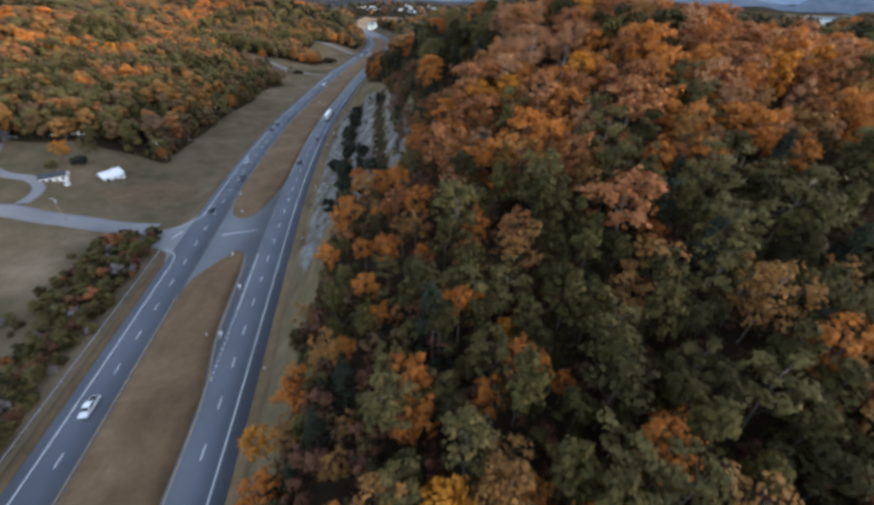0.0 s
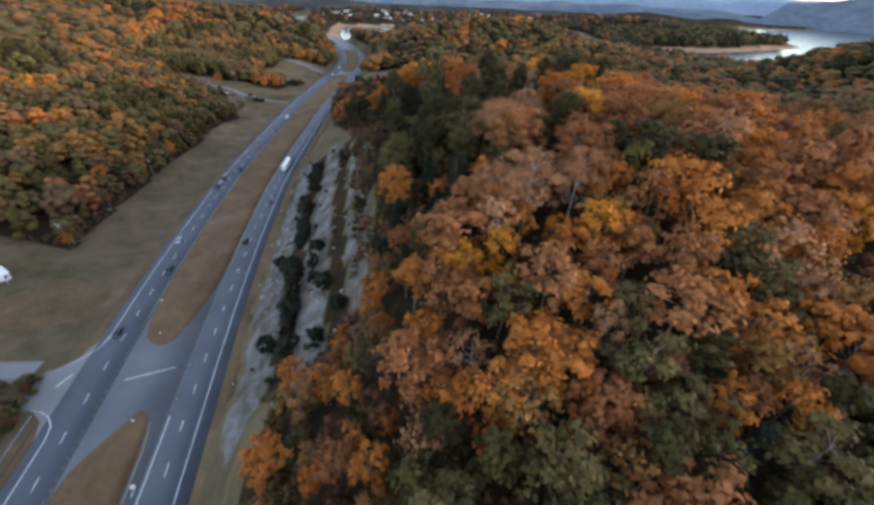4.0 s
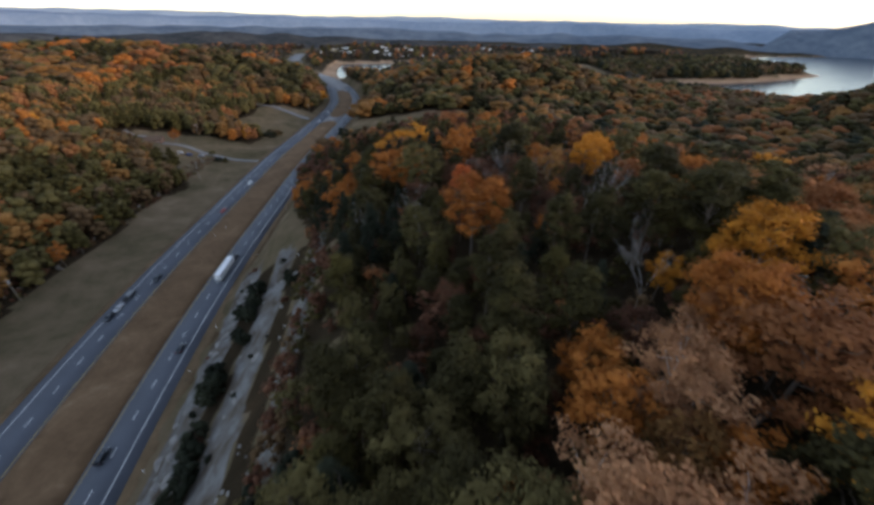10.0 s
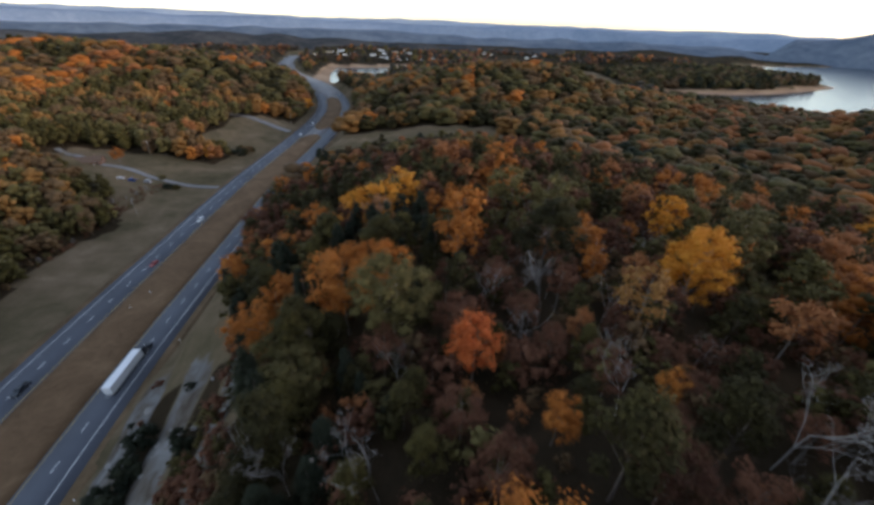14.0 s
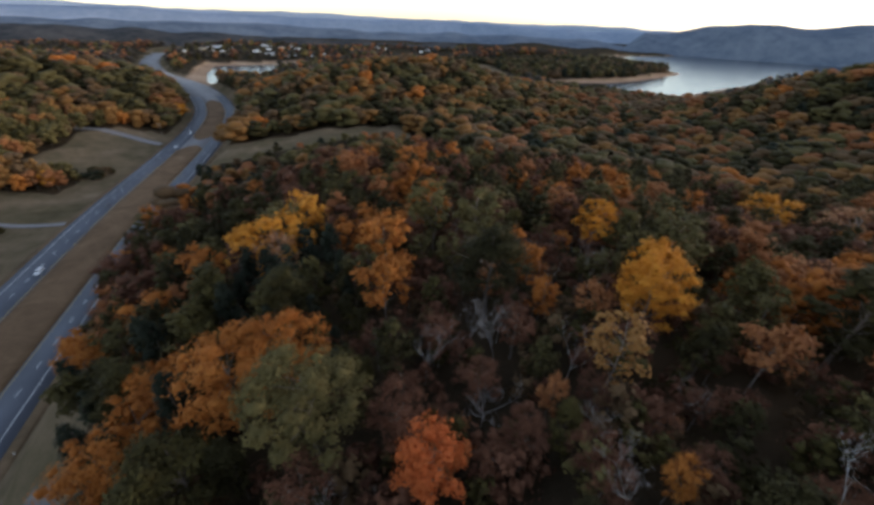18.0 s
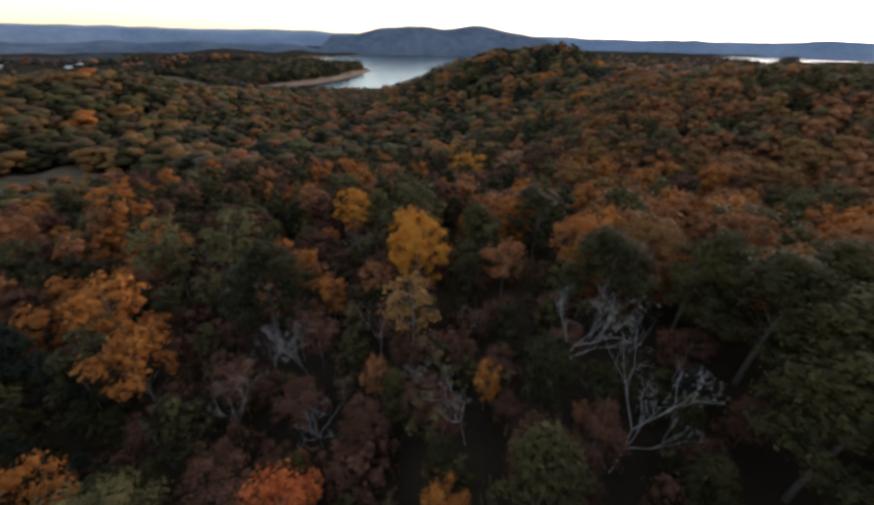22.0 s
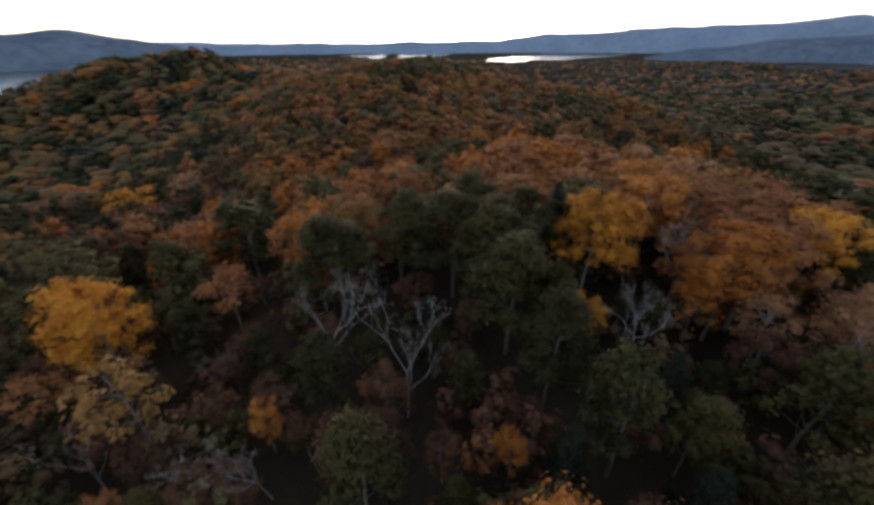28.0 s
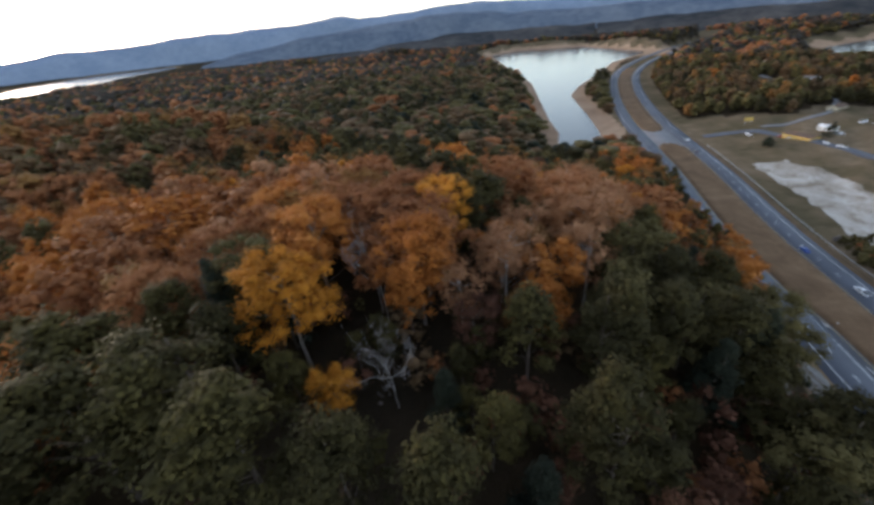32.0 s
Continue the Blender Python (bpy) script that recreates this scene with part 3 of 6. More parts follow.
def ridge(name, label, dist, deep, tops, rough, seed, mat, a0=0.0, a1=360.0):
    """A chain of hills round the plan. tops: (azimuth, degrees over the level line)."""
    az = np.arange(a0, a1 + 0.01, 0.3)
    r = np.random.RandomState(seed)
    el = np.interp(az, [t[0] for t in tops], [t[1] for t in tops])
    for i in range(16):
        f = r.uniform(0.05, 0.14) * (1 + i)
        el = el + rough * np.sin(az * f + r.uniform(0, 6.28)) / (1.6 + 0.8 * i)
    vs = []
    for a, e in zip(az, el):
        q = radians(a)
        for k, (dd, hh) in enumerate(((0, 0.0), (0.35, 0.62), (0.62, 0.86), (1, 1.0), (1.5, 0.5))):
            far = dist + deep * dd * (1 + 0.25 * math.sin(a * 0.31 + k + seed))
            top = EYE_AT[2] + dist * math.tan(radians(e)) + deep * math.tan(radians(e))
            vs.append((EYE_AT[0] + far * math.sin(q), EYE_AT[1] + far * math.cos(q), -6 + (top + 6) * hh))
    fs = []
    for i in range(len(az) - 1):
        for k in range(4):
            o = i * 5 + k
            fs.append((o, o + 5, o + 6, o + 1))
    tagged(new(name, mesh_from(name, vs, fs, [mat], smooth=True)), label, "hills", kind="structure")


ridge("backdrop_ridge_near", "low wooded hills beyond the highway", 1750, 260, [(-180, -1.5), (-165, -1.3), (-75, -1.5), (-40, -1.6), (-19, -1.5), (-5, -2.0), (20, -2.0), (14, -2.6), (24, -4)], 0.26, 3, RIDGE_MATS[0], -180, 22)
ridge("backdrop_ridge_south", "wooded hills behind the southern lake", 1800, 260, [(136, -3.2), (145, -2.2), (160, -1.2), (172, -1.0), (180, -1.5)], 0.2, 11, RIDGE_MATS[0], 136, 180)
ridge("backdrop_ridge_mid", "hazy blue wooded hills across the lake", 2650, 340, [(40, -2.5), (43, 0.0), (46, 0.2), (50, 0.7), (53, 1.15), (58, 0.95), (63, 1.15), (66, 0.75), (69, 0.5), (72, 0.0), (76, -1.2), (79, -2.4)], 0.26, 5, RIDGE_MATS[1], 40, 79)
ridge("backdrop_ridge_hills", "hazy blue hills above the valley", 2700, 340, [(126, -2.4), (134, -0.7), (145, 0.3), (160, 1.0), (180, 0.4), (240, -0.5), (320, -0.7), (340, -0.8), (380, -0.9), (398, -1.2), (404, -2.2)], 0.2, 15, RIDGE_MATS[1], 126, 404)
ridge("backdrop_ridge_far", "long haze-blue ridges under the dusk sky", 4350, 200, [(-180, 1.5), (-150, 0.5), (-90, 0.3), (-42, 0.35), (-10, 0.35), (20, 0.3), (36, -0.1), (80, 0.1), (90, -0.1), (98, 0.2), (110, 0.5), (121, 1.05), (130, 1.4), (141, 1.75), (148, 2.0), (150, 1.5), (158, 1.9), (165, 2.0), (180, 1.5)], 0.16, 7, RIDGE_MATS[2], -180, 180)
ridge("backdrop_ridge_pale", "distant mountain line in pale haze colour", 4600, 150, [(-180, 1.7), (-90, 0.55), (-30, 0.6), (20, 0.6), (60, 0.2), (110, -0.1), (180, 1.7)], 0.12, 9, RIDGE_MATS[3], -180, 180)


# ---- trees ----
def ball(level):
    """A unit sphere of 8, 20 or 80 triangles."""
    if level == 0:
        v = np.array([(1, 0, 0), (-1, 0, 0), (0, 1, 0), (0, -1, 0), (0, 0, 1), (0, 0, -1)], float)
        f = np.array([(0, 2, 4), (2, 1, 4), (1, 3, 4), (3, 0, 4), (2, 0, 5), (1, 2, 5), (3, 1, 5), (0, 3, 5)])
        return v, f
    bm = bmesh.new()
    bmesh.ops.create_icosphere(bm, subdivisions=level, radius=1)
    bm.verts.index_update()
    v = np.array([q.co[:] for q in bm.verts])
    f = np.array([[q.index for q in a.verts] for a in bm.faces])
    bm.free()
    return v, f


BALLS = [ball(k) for k in range(3)]


def leaf_cards(rng, centres, radii, per, size, heart, up=0.35):
    """Leaf sprays as small tilted kites over the shells of boughs. Returns corners (n, 4, 3)."""
    out = []
    for c, r in zip(centres, radii):
        v = rng.normal(size=(per, 3))
        v[:, 2] += up
        v /= np.linalg.norm(v, axis=1)[:, None]
        p = c + v * (r * rng.uniform(0.5, 1.1, (per, 1))) * (1, 1, 0.8)
        nrm = v + (0, 0, 0.35) + 0.4 * (p - heart) / (np.linalg.norm(p - heart, axis=1)[:, None] + 1e-6) + rng.normal(size=(per, 3)) * (0.42 if per > 15 else 0.75)
        nrm /= np.linalg.norm(nrm, axis=1)[:, None]
        a = np.cross(nrm, rng.normal(size=(per, 3)))
        a /= np.linalg.norm(a, axis=1)[:, None]
        b = np.cross(nrm, a)
        s = size * rng.uniform(0.6, 1.25, (per, 1))
        t = s * rng.uniform(0.55, 1.0, (per, 1))
        k = rng.uniform(-0.35, 0.35, (per, 1)) * s
        out.append(np.stack([p - a * s - b * t * 0.5, p + a * k - b * t, p + a * s + b * t * 0.4, p - a * k + b * t], 1))
    return np.concatenate(out)


def crown_tris(rng, centres, radii, heart, level, per, size, fill=0.6):
    """A crown as triangles: uneven tufts of leaves with loose sprays round them. Returns verts, faces, smooth flags."""
    bv, bf = BALLS[level]
    V, F, S, o = [], [], [], 0
    for c, r in zip(centres, radii):
        j = 1 + rng.normal(0, 0.16, (len(bv), 1)).clip(-0.34, 0.4)
        q = bv * j * (r * fill) * rng.uniform(0.8, 1.2, 3) * (1, 1, 0.85)
        V.append(q + c)
        F.append(bf + o)
        S.append(np.ones(len(bf), bool))
        o += len(bv)
    k = leaf_cards(rng, centres, radii, per, size, heart)
    V.append(k.reshape(-1, 3))
    n = np.arange(len(k))[:, None] * 4 + o
    F.append(np.concatenate([n + (0, 1, 2), n + (0, 2, 3)], 0))
    S.append(np.zeros(2 * len(k), bool))
    return np.concatenate(V), np.concatenate(F), np.concatenate(S)


def crown_shape(rng, kind, boughs):
    """Bough centres and sizes of a crown on a trunk of height 1, heart included."""
    if kind == "pine":
        z = rng.uniform(0.42, 0.97, boughs)
        reach = 0.215 * np.clip((1.06 - z) / 0.42, 0.2, 1) ** 0.8 * rng.uniform(0.35, 1.05, boughs)
        r = rng.uniform(0.055, 0.10, boughs)
    elif kind == "cone":
        z = rng.uniform(0.12, 0.98, boughs)
        reach = 0.26 * np.clip(1.03 - z, 0.05, 1) * rng.uniform(0.5, 1.05, boughs)
        r = 0.05 + 0.07 * (1 - z)
    elif kind == "bush":
        z = rng.uniform(0.15, 0.8, boughs)
        reach = 0.42 * np.sqrt(np.clip(1 - ((z - 0.4) / 0.6) ** 2, 0.05, 1)) * rng.uniform(0.3, 1.0, boughs)
        r = rng.uniform(0.14, 0.24, boughs)
    else:
        z = 0.36 + 0.58 * rng.beta(1.7, 1.25, boughs)
        reach = 0.265 * np.sqrt(np.clip(1 - ((z - 0.62) / 0.37) ** 2, 0.04, 1)) * rng.uniform(0.12, 1.08, boughs) ** 0.6
        r = rng.uniform(0.065, 0.125, boughs)
    ang = rng.uniform(0, 6.283, boughs)
    lean = rng.normal(0, 0.03, 2)
    c = np.stack([np.cos(ang) * reach + lean[0] * z, np.sin(ang) * reach + lean[1] * z, z], 1)
    heart = np.array([0, 0, {"pine": 0.66, "cone": 0.4, "bush": 0.35}.get(kind, 0.6)])
    return c, r, heart


def tube(path, radii, sides=5):
    """Tapered limb along a path. Returns verts and quads."""
    vs, fs = [], []
    for i, (p, r) in enumerate(zip(path, radii)):
        t = (path[min(i + 1, len(path) - 1)] - path[max(i - 1, 0)])
        t = t / (np.linalg.norm(t) + 1e-9)
        a = np.cross(t, (0.3, 0.9, 0.1))
        a /= np.linalg.norm(a)
        b = np.cross(t, a)
        for k in range(sides):
            q = 6.2832 * k / sides
            vs.append(p + (a * math.cos(q) + b * math.sin(q)) * r)
        if i:
            o = i * sides
            for k in range(sides):
                fs.append((o - sides + k, o - sides + (k + 1) % sides, o + (k + 1) % sides, o + k))
    return vs, fs


def limbs(rng, centres, kind, sides=5, thick=0.010):
    """Trunk and main limbs of a tree of height 1."""
    vs, fs = [], []

    def add(path, radii, sd):
        v, f = tube(path, radii, sd)
        o = len(vs)
        vs.extend(v)
        fs.extend([tuple(i + o for i in q) for q in f])
    top = 0.93 if kind in ("pine", "cone") else 0.8
    zs = np.linspace(-0.06, top, 6)
    wob = np.cumsum(rng.normal(0, 0.008, (6, 2)), 0)
    trunk = np.stack([wob[:, 0], wob[:, 1], zs], 1)
    add(trunk, np.linspace(thick * 1.4, thick * 0.25, 6), sides)
    for c in centres[:: max(1, len(centres) // 16)]:
        z0 = max(0.2, c[2] - rng.uniform(0.10, 0.22))
        b = np.array([np.interp(z0, zs, trunk[:, 0]), np.interp(z0, zs, trunk[:, 1]), z0])
        m = (b + c) / 2 + rng.normal(0, 0.012, 3)
        c = b + (c - b) * 0.8
        add([b, m, c], [thick * 0.36, thick * 0.22, thick * 0.06], 3)
    return np.array(vs), np.array(fs)


def bare_limbs(rng):
    """A leafless tree of height 1: trunk, forks and twigs."""
    vs, fs = [], []

    def grow(p, v, length, r, level):
        n = 3
        path = [p]
        for i in range(n):
            v = v + rng.normal(0, 0.12, 3) + (0, 0, 0.08)
            v = v / np.linalg.norm(v)
            path.append(path[-1] + v * length / n)
        a, f = tube(path, np.linspace(r, r * 0.55, n + 1), 5 if level < 2 else 3)
        o = len(vs)
        vs.extend(a)
        fs.extend([tuple(i + o for i in q) for q in f])
        if level < 4:
            for k in range((4, 3, 3, 2)[level]):
                u = v + rng.normal(0, 0.55, 3)
                u[2] = abs(u[2]) * 0.6 + 0.42
                grow(path[-1 - (k % 2)], u / np.linalg.norm(u), length * rng.uniform(0.55, 0.75), r * 0.52, level + 1)
    grow(np.array([0, 0, -0.05]), np.array([0, 0, 1.0]), 0.5, 0.0064, 0)
    return np.array(vs), np.array(fs)


# trees close to the flight, each with a trunk and a crown
NEAR = {}
SPECIES = {
    # leaf: (name, kind, category, label)
    "pine": ("pine_tree", "pine", "pine", "dark green pine with a rounded open crown in the woods"),
    "dark": ("cedar_tree", "cone", "cedar", "dark green cedar with a pointed dense crown"),
    "olive": ("hickory_tree", "leafy", "tree", "yellow-green broadleaf tree turning in autumn"),
    "russet": ("oak_tree", "leafy", "oak", "russet-brown autumn oak in the woods"),
    "pale": ("dry_oak_tree", "leafy", "oak", "pale pinkish oak with dry thinning leaves"),
    "orange": ("maple_tree", "leafy", "maple", "bright orange autumn maple in the woods"),
    "gold": ("poplar_tree", "leafy", "tree", "golden yellow autumn tree in the woods"),
    "red": ("sourwood_tree", "leafy", "tree", "red-brown autumn understorey tree"),
    "amber": ("dry_maple_tree", "leafy", "maple", "amber maple with thinning dry leaves in the woods"),
    "scarlet": ("red_maple_tree", "leafy", "maple", "red-orange autumn maple among dark pines"),
    "bare": ("bare_tree", "bare", "bare tree", "leafless grey-white tree among dark pines"),
}


def tree_meshes(leaf, kind, variant, fine):
    """Crown and trunk of a tree of height 1, shared by all of its kind."""
    key = (leaf, variant, fine)
    if key in NEAR:
        return NEAR[key]
    rng = np.random.RandomState(100 + variant * 17 + len(leaf) * 5)
    if kind == "bare":
        tv, tf = bare_limbs(rng)
        tips = tv[rng.choice(len(tv), 60)]
        tips = tips[tips[:, 2] > 0.55]
        v = leaf_cards(rng, tips, np.full(len(tips), 0.05), 5, 0.010, np.array([0, 0, 0.6]))
        crown = mesh_from("last_leaves", v.reshape(-1, 3), np.arange(len(v) * 4).reshape(-1, 4), [LEAF["twig"]])
        trunk = mesh_from("limbs", tv, tf, [BARK_PALE], smooth=True)
    else:
        boughs = {"pine": 74, "cone": 80}.get(kind, 84) if fine == 2 else {"pine": 48, "cone": 56}.get(kind, 50) if fine else {"pine": 32, "cone": 38}.get(kind, 36)
        level, per, size = (0, 92, 0.0080) if fine == 2 else (0, 72, 0.0112) if fine else (0, 22, 0.022)
        size *= 1.15 if kind == "pine" else 1.0
        c, r, heart = crown_shape(rng, kind, boughs)
        r = r * (0.86 if kind == "leafy" else 1.0) * (0.8 if fine == 2 else 1.0)
        if leaf in ("pale", "red", "amber"):
            r, per = r * 0.92, int(per * 0.8)
        v, f, flags = crown_tris(rng, c, r, heart, level, per, size, 0.3 if leaf in ("pale", "red", "amber") else 0.5)
        crown = mesh_from(leaf + "_crown", v, f, [LEAF[leaf]])
        crown.polygons.foreach_set("use_smooth", flags)
        tv, tf = limbs(rng, c, kind)
        trunk = mesh_from(leaf + "_trunk", tv, tf, [BARK if kind in ("pine", "cone") else BARK_PALE if leaf == "pale" else BARK_GREY], smooth=True)
    NEAR[key] = (crown, trunk)
    return NEAR[key]


BIG = 17.5


def plant(leaf, x, y, tall, wide=1.0, variant=0, turn=0.0, sink=0.0, fine=None):
    name, kind, category, label = SPECIES[leaf]
    wide = min(wide, 0.8) if kind == "bare" else wide
    if fine is None:
        fine = -14 < x < 40 and 118 < y < 200 or math.hypot(x - 13, y - 200) < 52
        fine = 2 if tall * wide > BIG and (fine or math.hypot(x - 13, y - 200) < 80) else int(fine)
    crown, trunk = tree_meshes(leaf, kind, variant, fine)
    ob = thing(name, label, category, (x, y, spot(x, y) - sink), turn, "trees of the hill wood")
    ob.scale = (tall * wide, tall * wide, tall)
    for nm, me in (("trunk", trunk), ("crown" if kind != "bare" else "dry_leaves", crown)):
        p = new(nm, me)
        p.parent = ob
    return ob


def stand_share(x, y, u, size, weight):
    """Trees of a kind stand together: draws a share in 0 to 1 that drifts over the plan."""
    s = roll(np.array([float(x)]), np.array([float(y)]), size, 31)[0] / 0.58
    z = math.sqrt(1 - weight * weight) * (u - 0.5) * 3.4 + weight * s
    return 0.5 * (1 + math.erf(z / 1.414))


def leaf_mix(x, y, u):
    """Which leaves grow where on the hill: pines on the cut's edge and in the south, oaks over the brow."""
    u = stand_share(x, y, u, 70, 0.45)
    d = lateral(x, y)
    if x < 14 + 8 * math.sin(y * 0.05) and y > 128 and y < 300:
        table = (("dark", 0.34), ("pine", 0.88), ("orange", 0.92), ("olive", 0.98), ("russet", 1.0))
    elif 16 < x < 78 and 214 < y < 300:
        table = (("red", 0.50), ("bare", 0.64), ("pine", 0.80), ("olive", 0.88), ("orange", 0.95), ("russet", 1.0))
    elif y < 74 + 0.25 * max(0, x - 40) and x > 16:
        table = (("pine", 0.60), ("dark", 0.64), ("olive", 0.81), ("red", 0.84), ("amber", 0.93), ("orange", 1.0))
    elif y < 78:
        table = (("dark", 0.06), ("pine", 0.40), ("olive", 0.60), ("amber", 0.78), ("orange", 0.96), ("gold", 1.0))
    elif y < 172:
        table = (("pine", 0.05), ("olive", 0.11), ("pale", 0.26), ("russet", 0.46), ("amber", 0.62), ("orange", 0.95), ("gold", 1.0))
    elif y < 235 and x < 75:
        table = (("pine", 0.70), ("dark", 0.82), ("olive", 0.90), ("red", 1.0))
    elif x > 75 and y < 260:
        table = (("pine", 0.08), ("olive", 0.16), ("red", 0.22), ("russet", 0.54), ("amber", 0.76), ("orange", 1.0))
    else:
        table = (("pine", 0.40), ("red", 0.66), ("olive", 0.80), ("orange", 0.88), ("russet", 0.99), ("gold", 1.0))
    for k, v in table:
        if u <= v:
            return k
    return "pine"


def far_mix(x, y, u, w):
    """The same for the woods farther off, in soft stands."""
    u = stand_share(x, y, u, 75, 0.55)
    s = roll(np.array([x]), np.array([y]), 180, 21)[0]
    if y > 920 and x < 400:
        table = (("dark", 0.15), ("pine", 0.42), ("olive", 0.66), ("brown", 0.86), ("amber", 1.0))
    elif x > 380 and y > 740:
        table = (("pine", 0.5), ("dark", 0.66), ("olive", 0.84), ("brown", 1.0))
    elif y < -60 and x < -60:
        table = (("pine", 0.27), ("olive", 0.60), ("brown", 0.90), ("amber", 0.98), ("orange", 1.0))
    elif y < 70 - 0.25 * x:
        table = (("dark", 0.05), ("pine", 0.42), ("olive", 0.70), ("brown", 0.94), ("russet", 1.0))
    elif x > -60 and 290 < y < 560:
        table = (("dark", 0.06), ("pine", 0.36), ("olive", 0.58), ("brown", 0.76), ("russet", 0.86), ("amber", 0.97), ("orange", 1.0))
    elif x > 40 and y < 520:
        table = (("pine", 0.05), ("olive", 0.15), ("brown", 0.42), ("russet", 0.80), ("amber", 1.0)) if s > -0.35 else (("pine", 0.12), ("olive", 0.34), ("brown", 0.72), ("russet", 1.0))
    elif x > 330:
        table = (("pine", 0.08), ("olive", 0.28), ("brown", 0.66), ("russet", 0.90), ("amber", 1.0))
    elif x < -90:
        table = (("pine", 0.14), ("olive", 0.46), ("brown", 0.66), ("amber", 0.87), ("russet", 0.92), ("orange", 0.99), ("gold", 1.0)) if s > -0.2 else (("pine", 0.34), ("olive", 0.70), ("brown", 0.92), ("amber", 1.0))
    else:
        table = (("pine", 0.19), ("olive", 0.50), ("brown", 0.70), ("amber", 0.95), ("orange", 1.0))
    for k, v in table:
        if u <= v:
            return k
    return "pine"


def distant_mix(x, y, u):
    s = roll(np.array([x]), np.array([y]), 240, 22)[0]
    table = (("pine", 0.34), ("hazed", 0.78), ("olive", 0.92), ("russet", 1.0)) if s > 0 else (("pine", 0.14), ("hazed", 0.58), ("red", 0.84), ("russet", 1.0))
    for k, v in table:
        if u <= v:
            return k
    return "pine"


def scatter(x0, x1, y0, y1, gap, seed):
    r = np.random.RandomState(seed)
    a, b = np.meshgrid(np.arange(x0, x1, gap), np.arange(y0, y1, gap))
    a, b = a.ravel() + r.uniform(-0.45, 0.45, a.size) * gap, b.ravel() + r.uniform(-0.45, 0.45, b.size) * gap
    return a, b, r


NEARBOX = (-38, 84, 8, 292)


def puff_crown(rng, kind, boughs, level, per, size, core=1.0):
    """A full rounded crown of a tree of height 1: soft bough masses with leaf sprays lying on them."""
    bv, bf = BALLS[level]
    if kind == "pine":
        z = np.linspace(0.24, 0.93, boughs) + rng.normal(0, 0.02, boughs)
        reach = 0.20 * np.clip((1.05 - z) / 0.55, 0.1, 1) ** 0.8 * rng.uniform(0.5, 1.0, boughs)
        r = 0.075 + 0.075 * np.clip((1.0 - z) / 0.6, 0, 1)
    else:
        z = np.linspace(0.26, 0.86, boughs) + rng.normal(0, 0.03, boughs)
        reach = 0.235 * np.sqrt(np.clip(1 - ((z - 0.5) / 0.42) ** 2, 0.02, 1)) * rng.uniform(0.55, 1.0, boughs)
        r = rng.uniform(0.115, 0.165, boughs)
    r = r * math.sqrt(13.0 / boughs)
    ang = np.arange(boughs) * 2.4 + rng.normal(0, 0.35, boughs)
    c = np.stack([np.cos(ang) * reach, np.sin(ang) * reach, z], 1)
    V, F, S, o = [], [], [], 0
    for q, k in zip(c, r):
        j = 1 + rng.normal(0, 0.13, (len(bv), 1)).clip(-0.28, 0.3)
        V.append(bv * j * k * core * rng.uniform(0.85, 1.2, 3) * (1, 1, 0.9) + q)
        F.append(bf + o)
        S.append(np.ones(len(bf), bool))
        o += len(bv)
    if per:
        q = np.repeat(c, per, 0)
        k = np.repeat(r, per)[:, None]
        v = rng.normal(size=q.shape) + (0, 0, 0.45)
        v /= np.linalg.norm(v, axis=1)[:, None]
        p = q + v * k * rng.uniform(0.86 * core, 1.12, (len(q), 1))
        nrm = v + (p - (0, 0, 0.5)) * 1.5 + rng.normal(size=q.shape) * 0.22
        nrm /= np.linalg.norm(nrm, axis=1)[:, None]
        a = np.cross(nrm, rng.normal(size=q.shape))
        a /= np.linalg.norm(a, axis=1)[:, None]
        b = np.cross(nrm, a)
        w = size * rng.uniform(0.6, 1.3, (len(q), 1))
        h = w * rng.uniform(0.6, 1.0, (len(q), 1))
        V.append(np.stack([p - a * w, p - b * h, p + a * w, p + b * h], 1).reshape(-1, 3))
        n = np.arange(len(q))[:, None] * 4 + o
        F.append(np.concatenate([n + (0, 1, 2), n + (0, 2, 3)], 0))
        S.append(np.zeros(2 * len(q), bool))
    return np.concatenate(V), np.concatenate(F), np.concatenate(S)


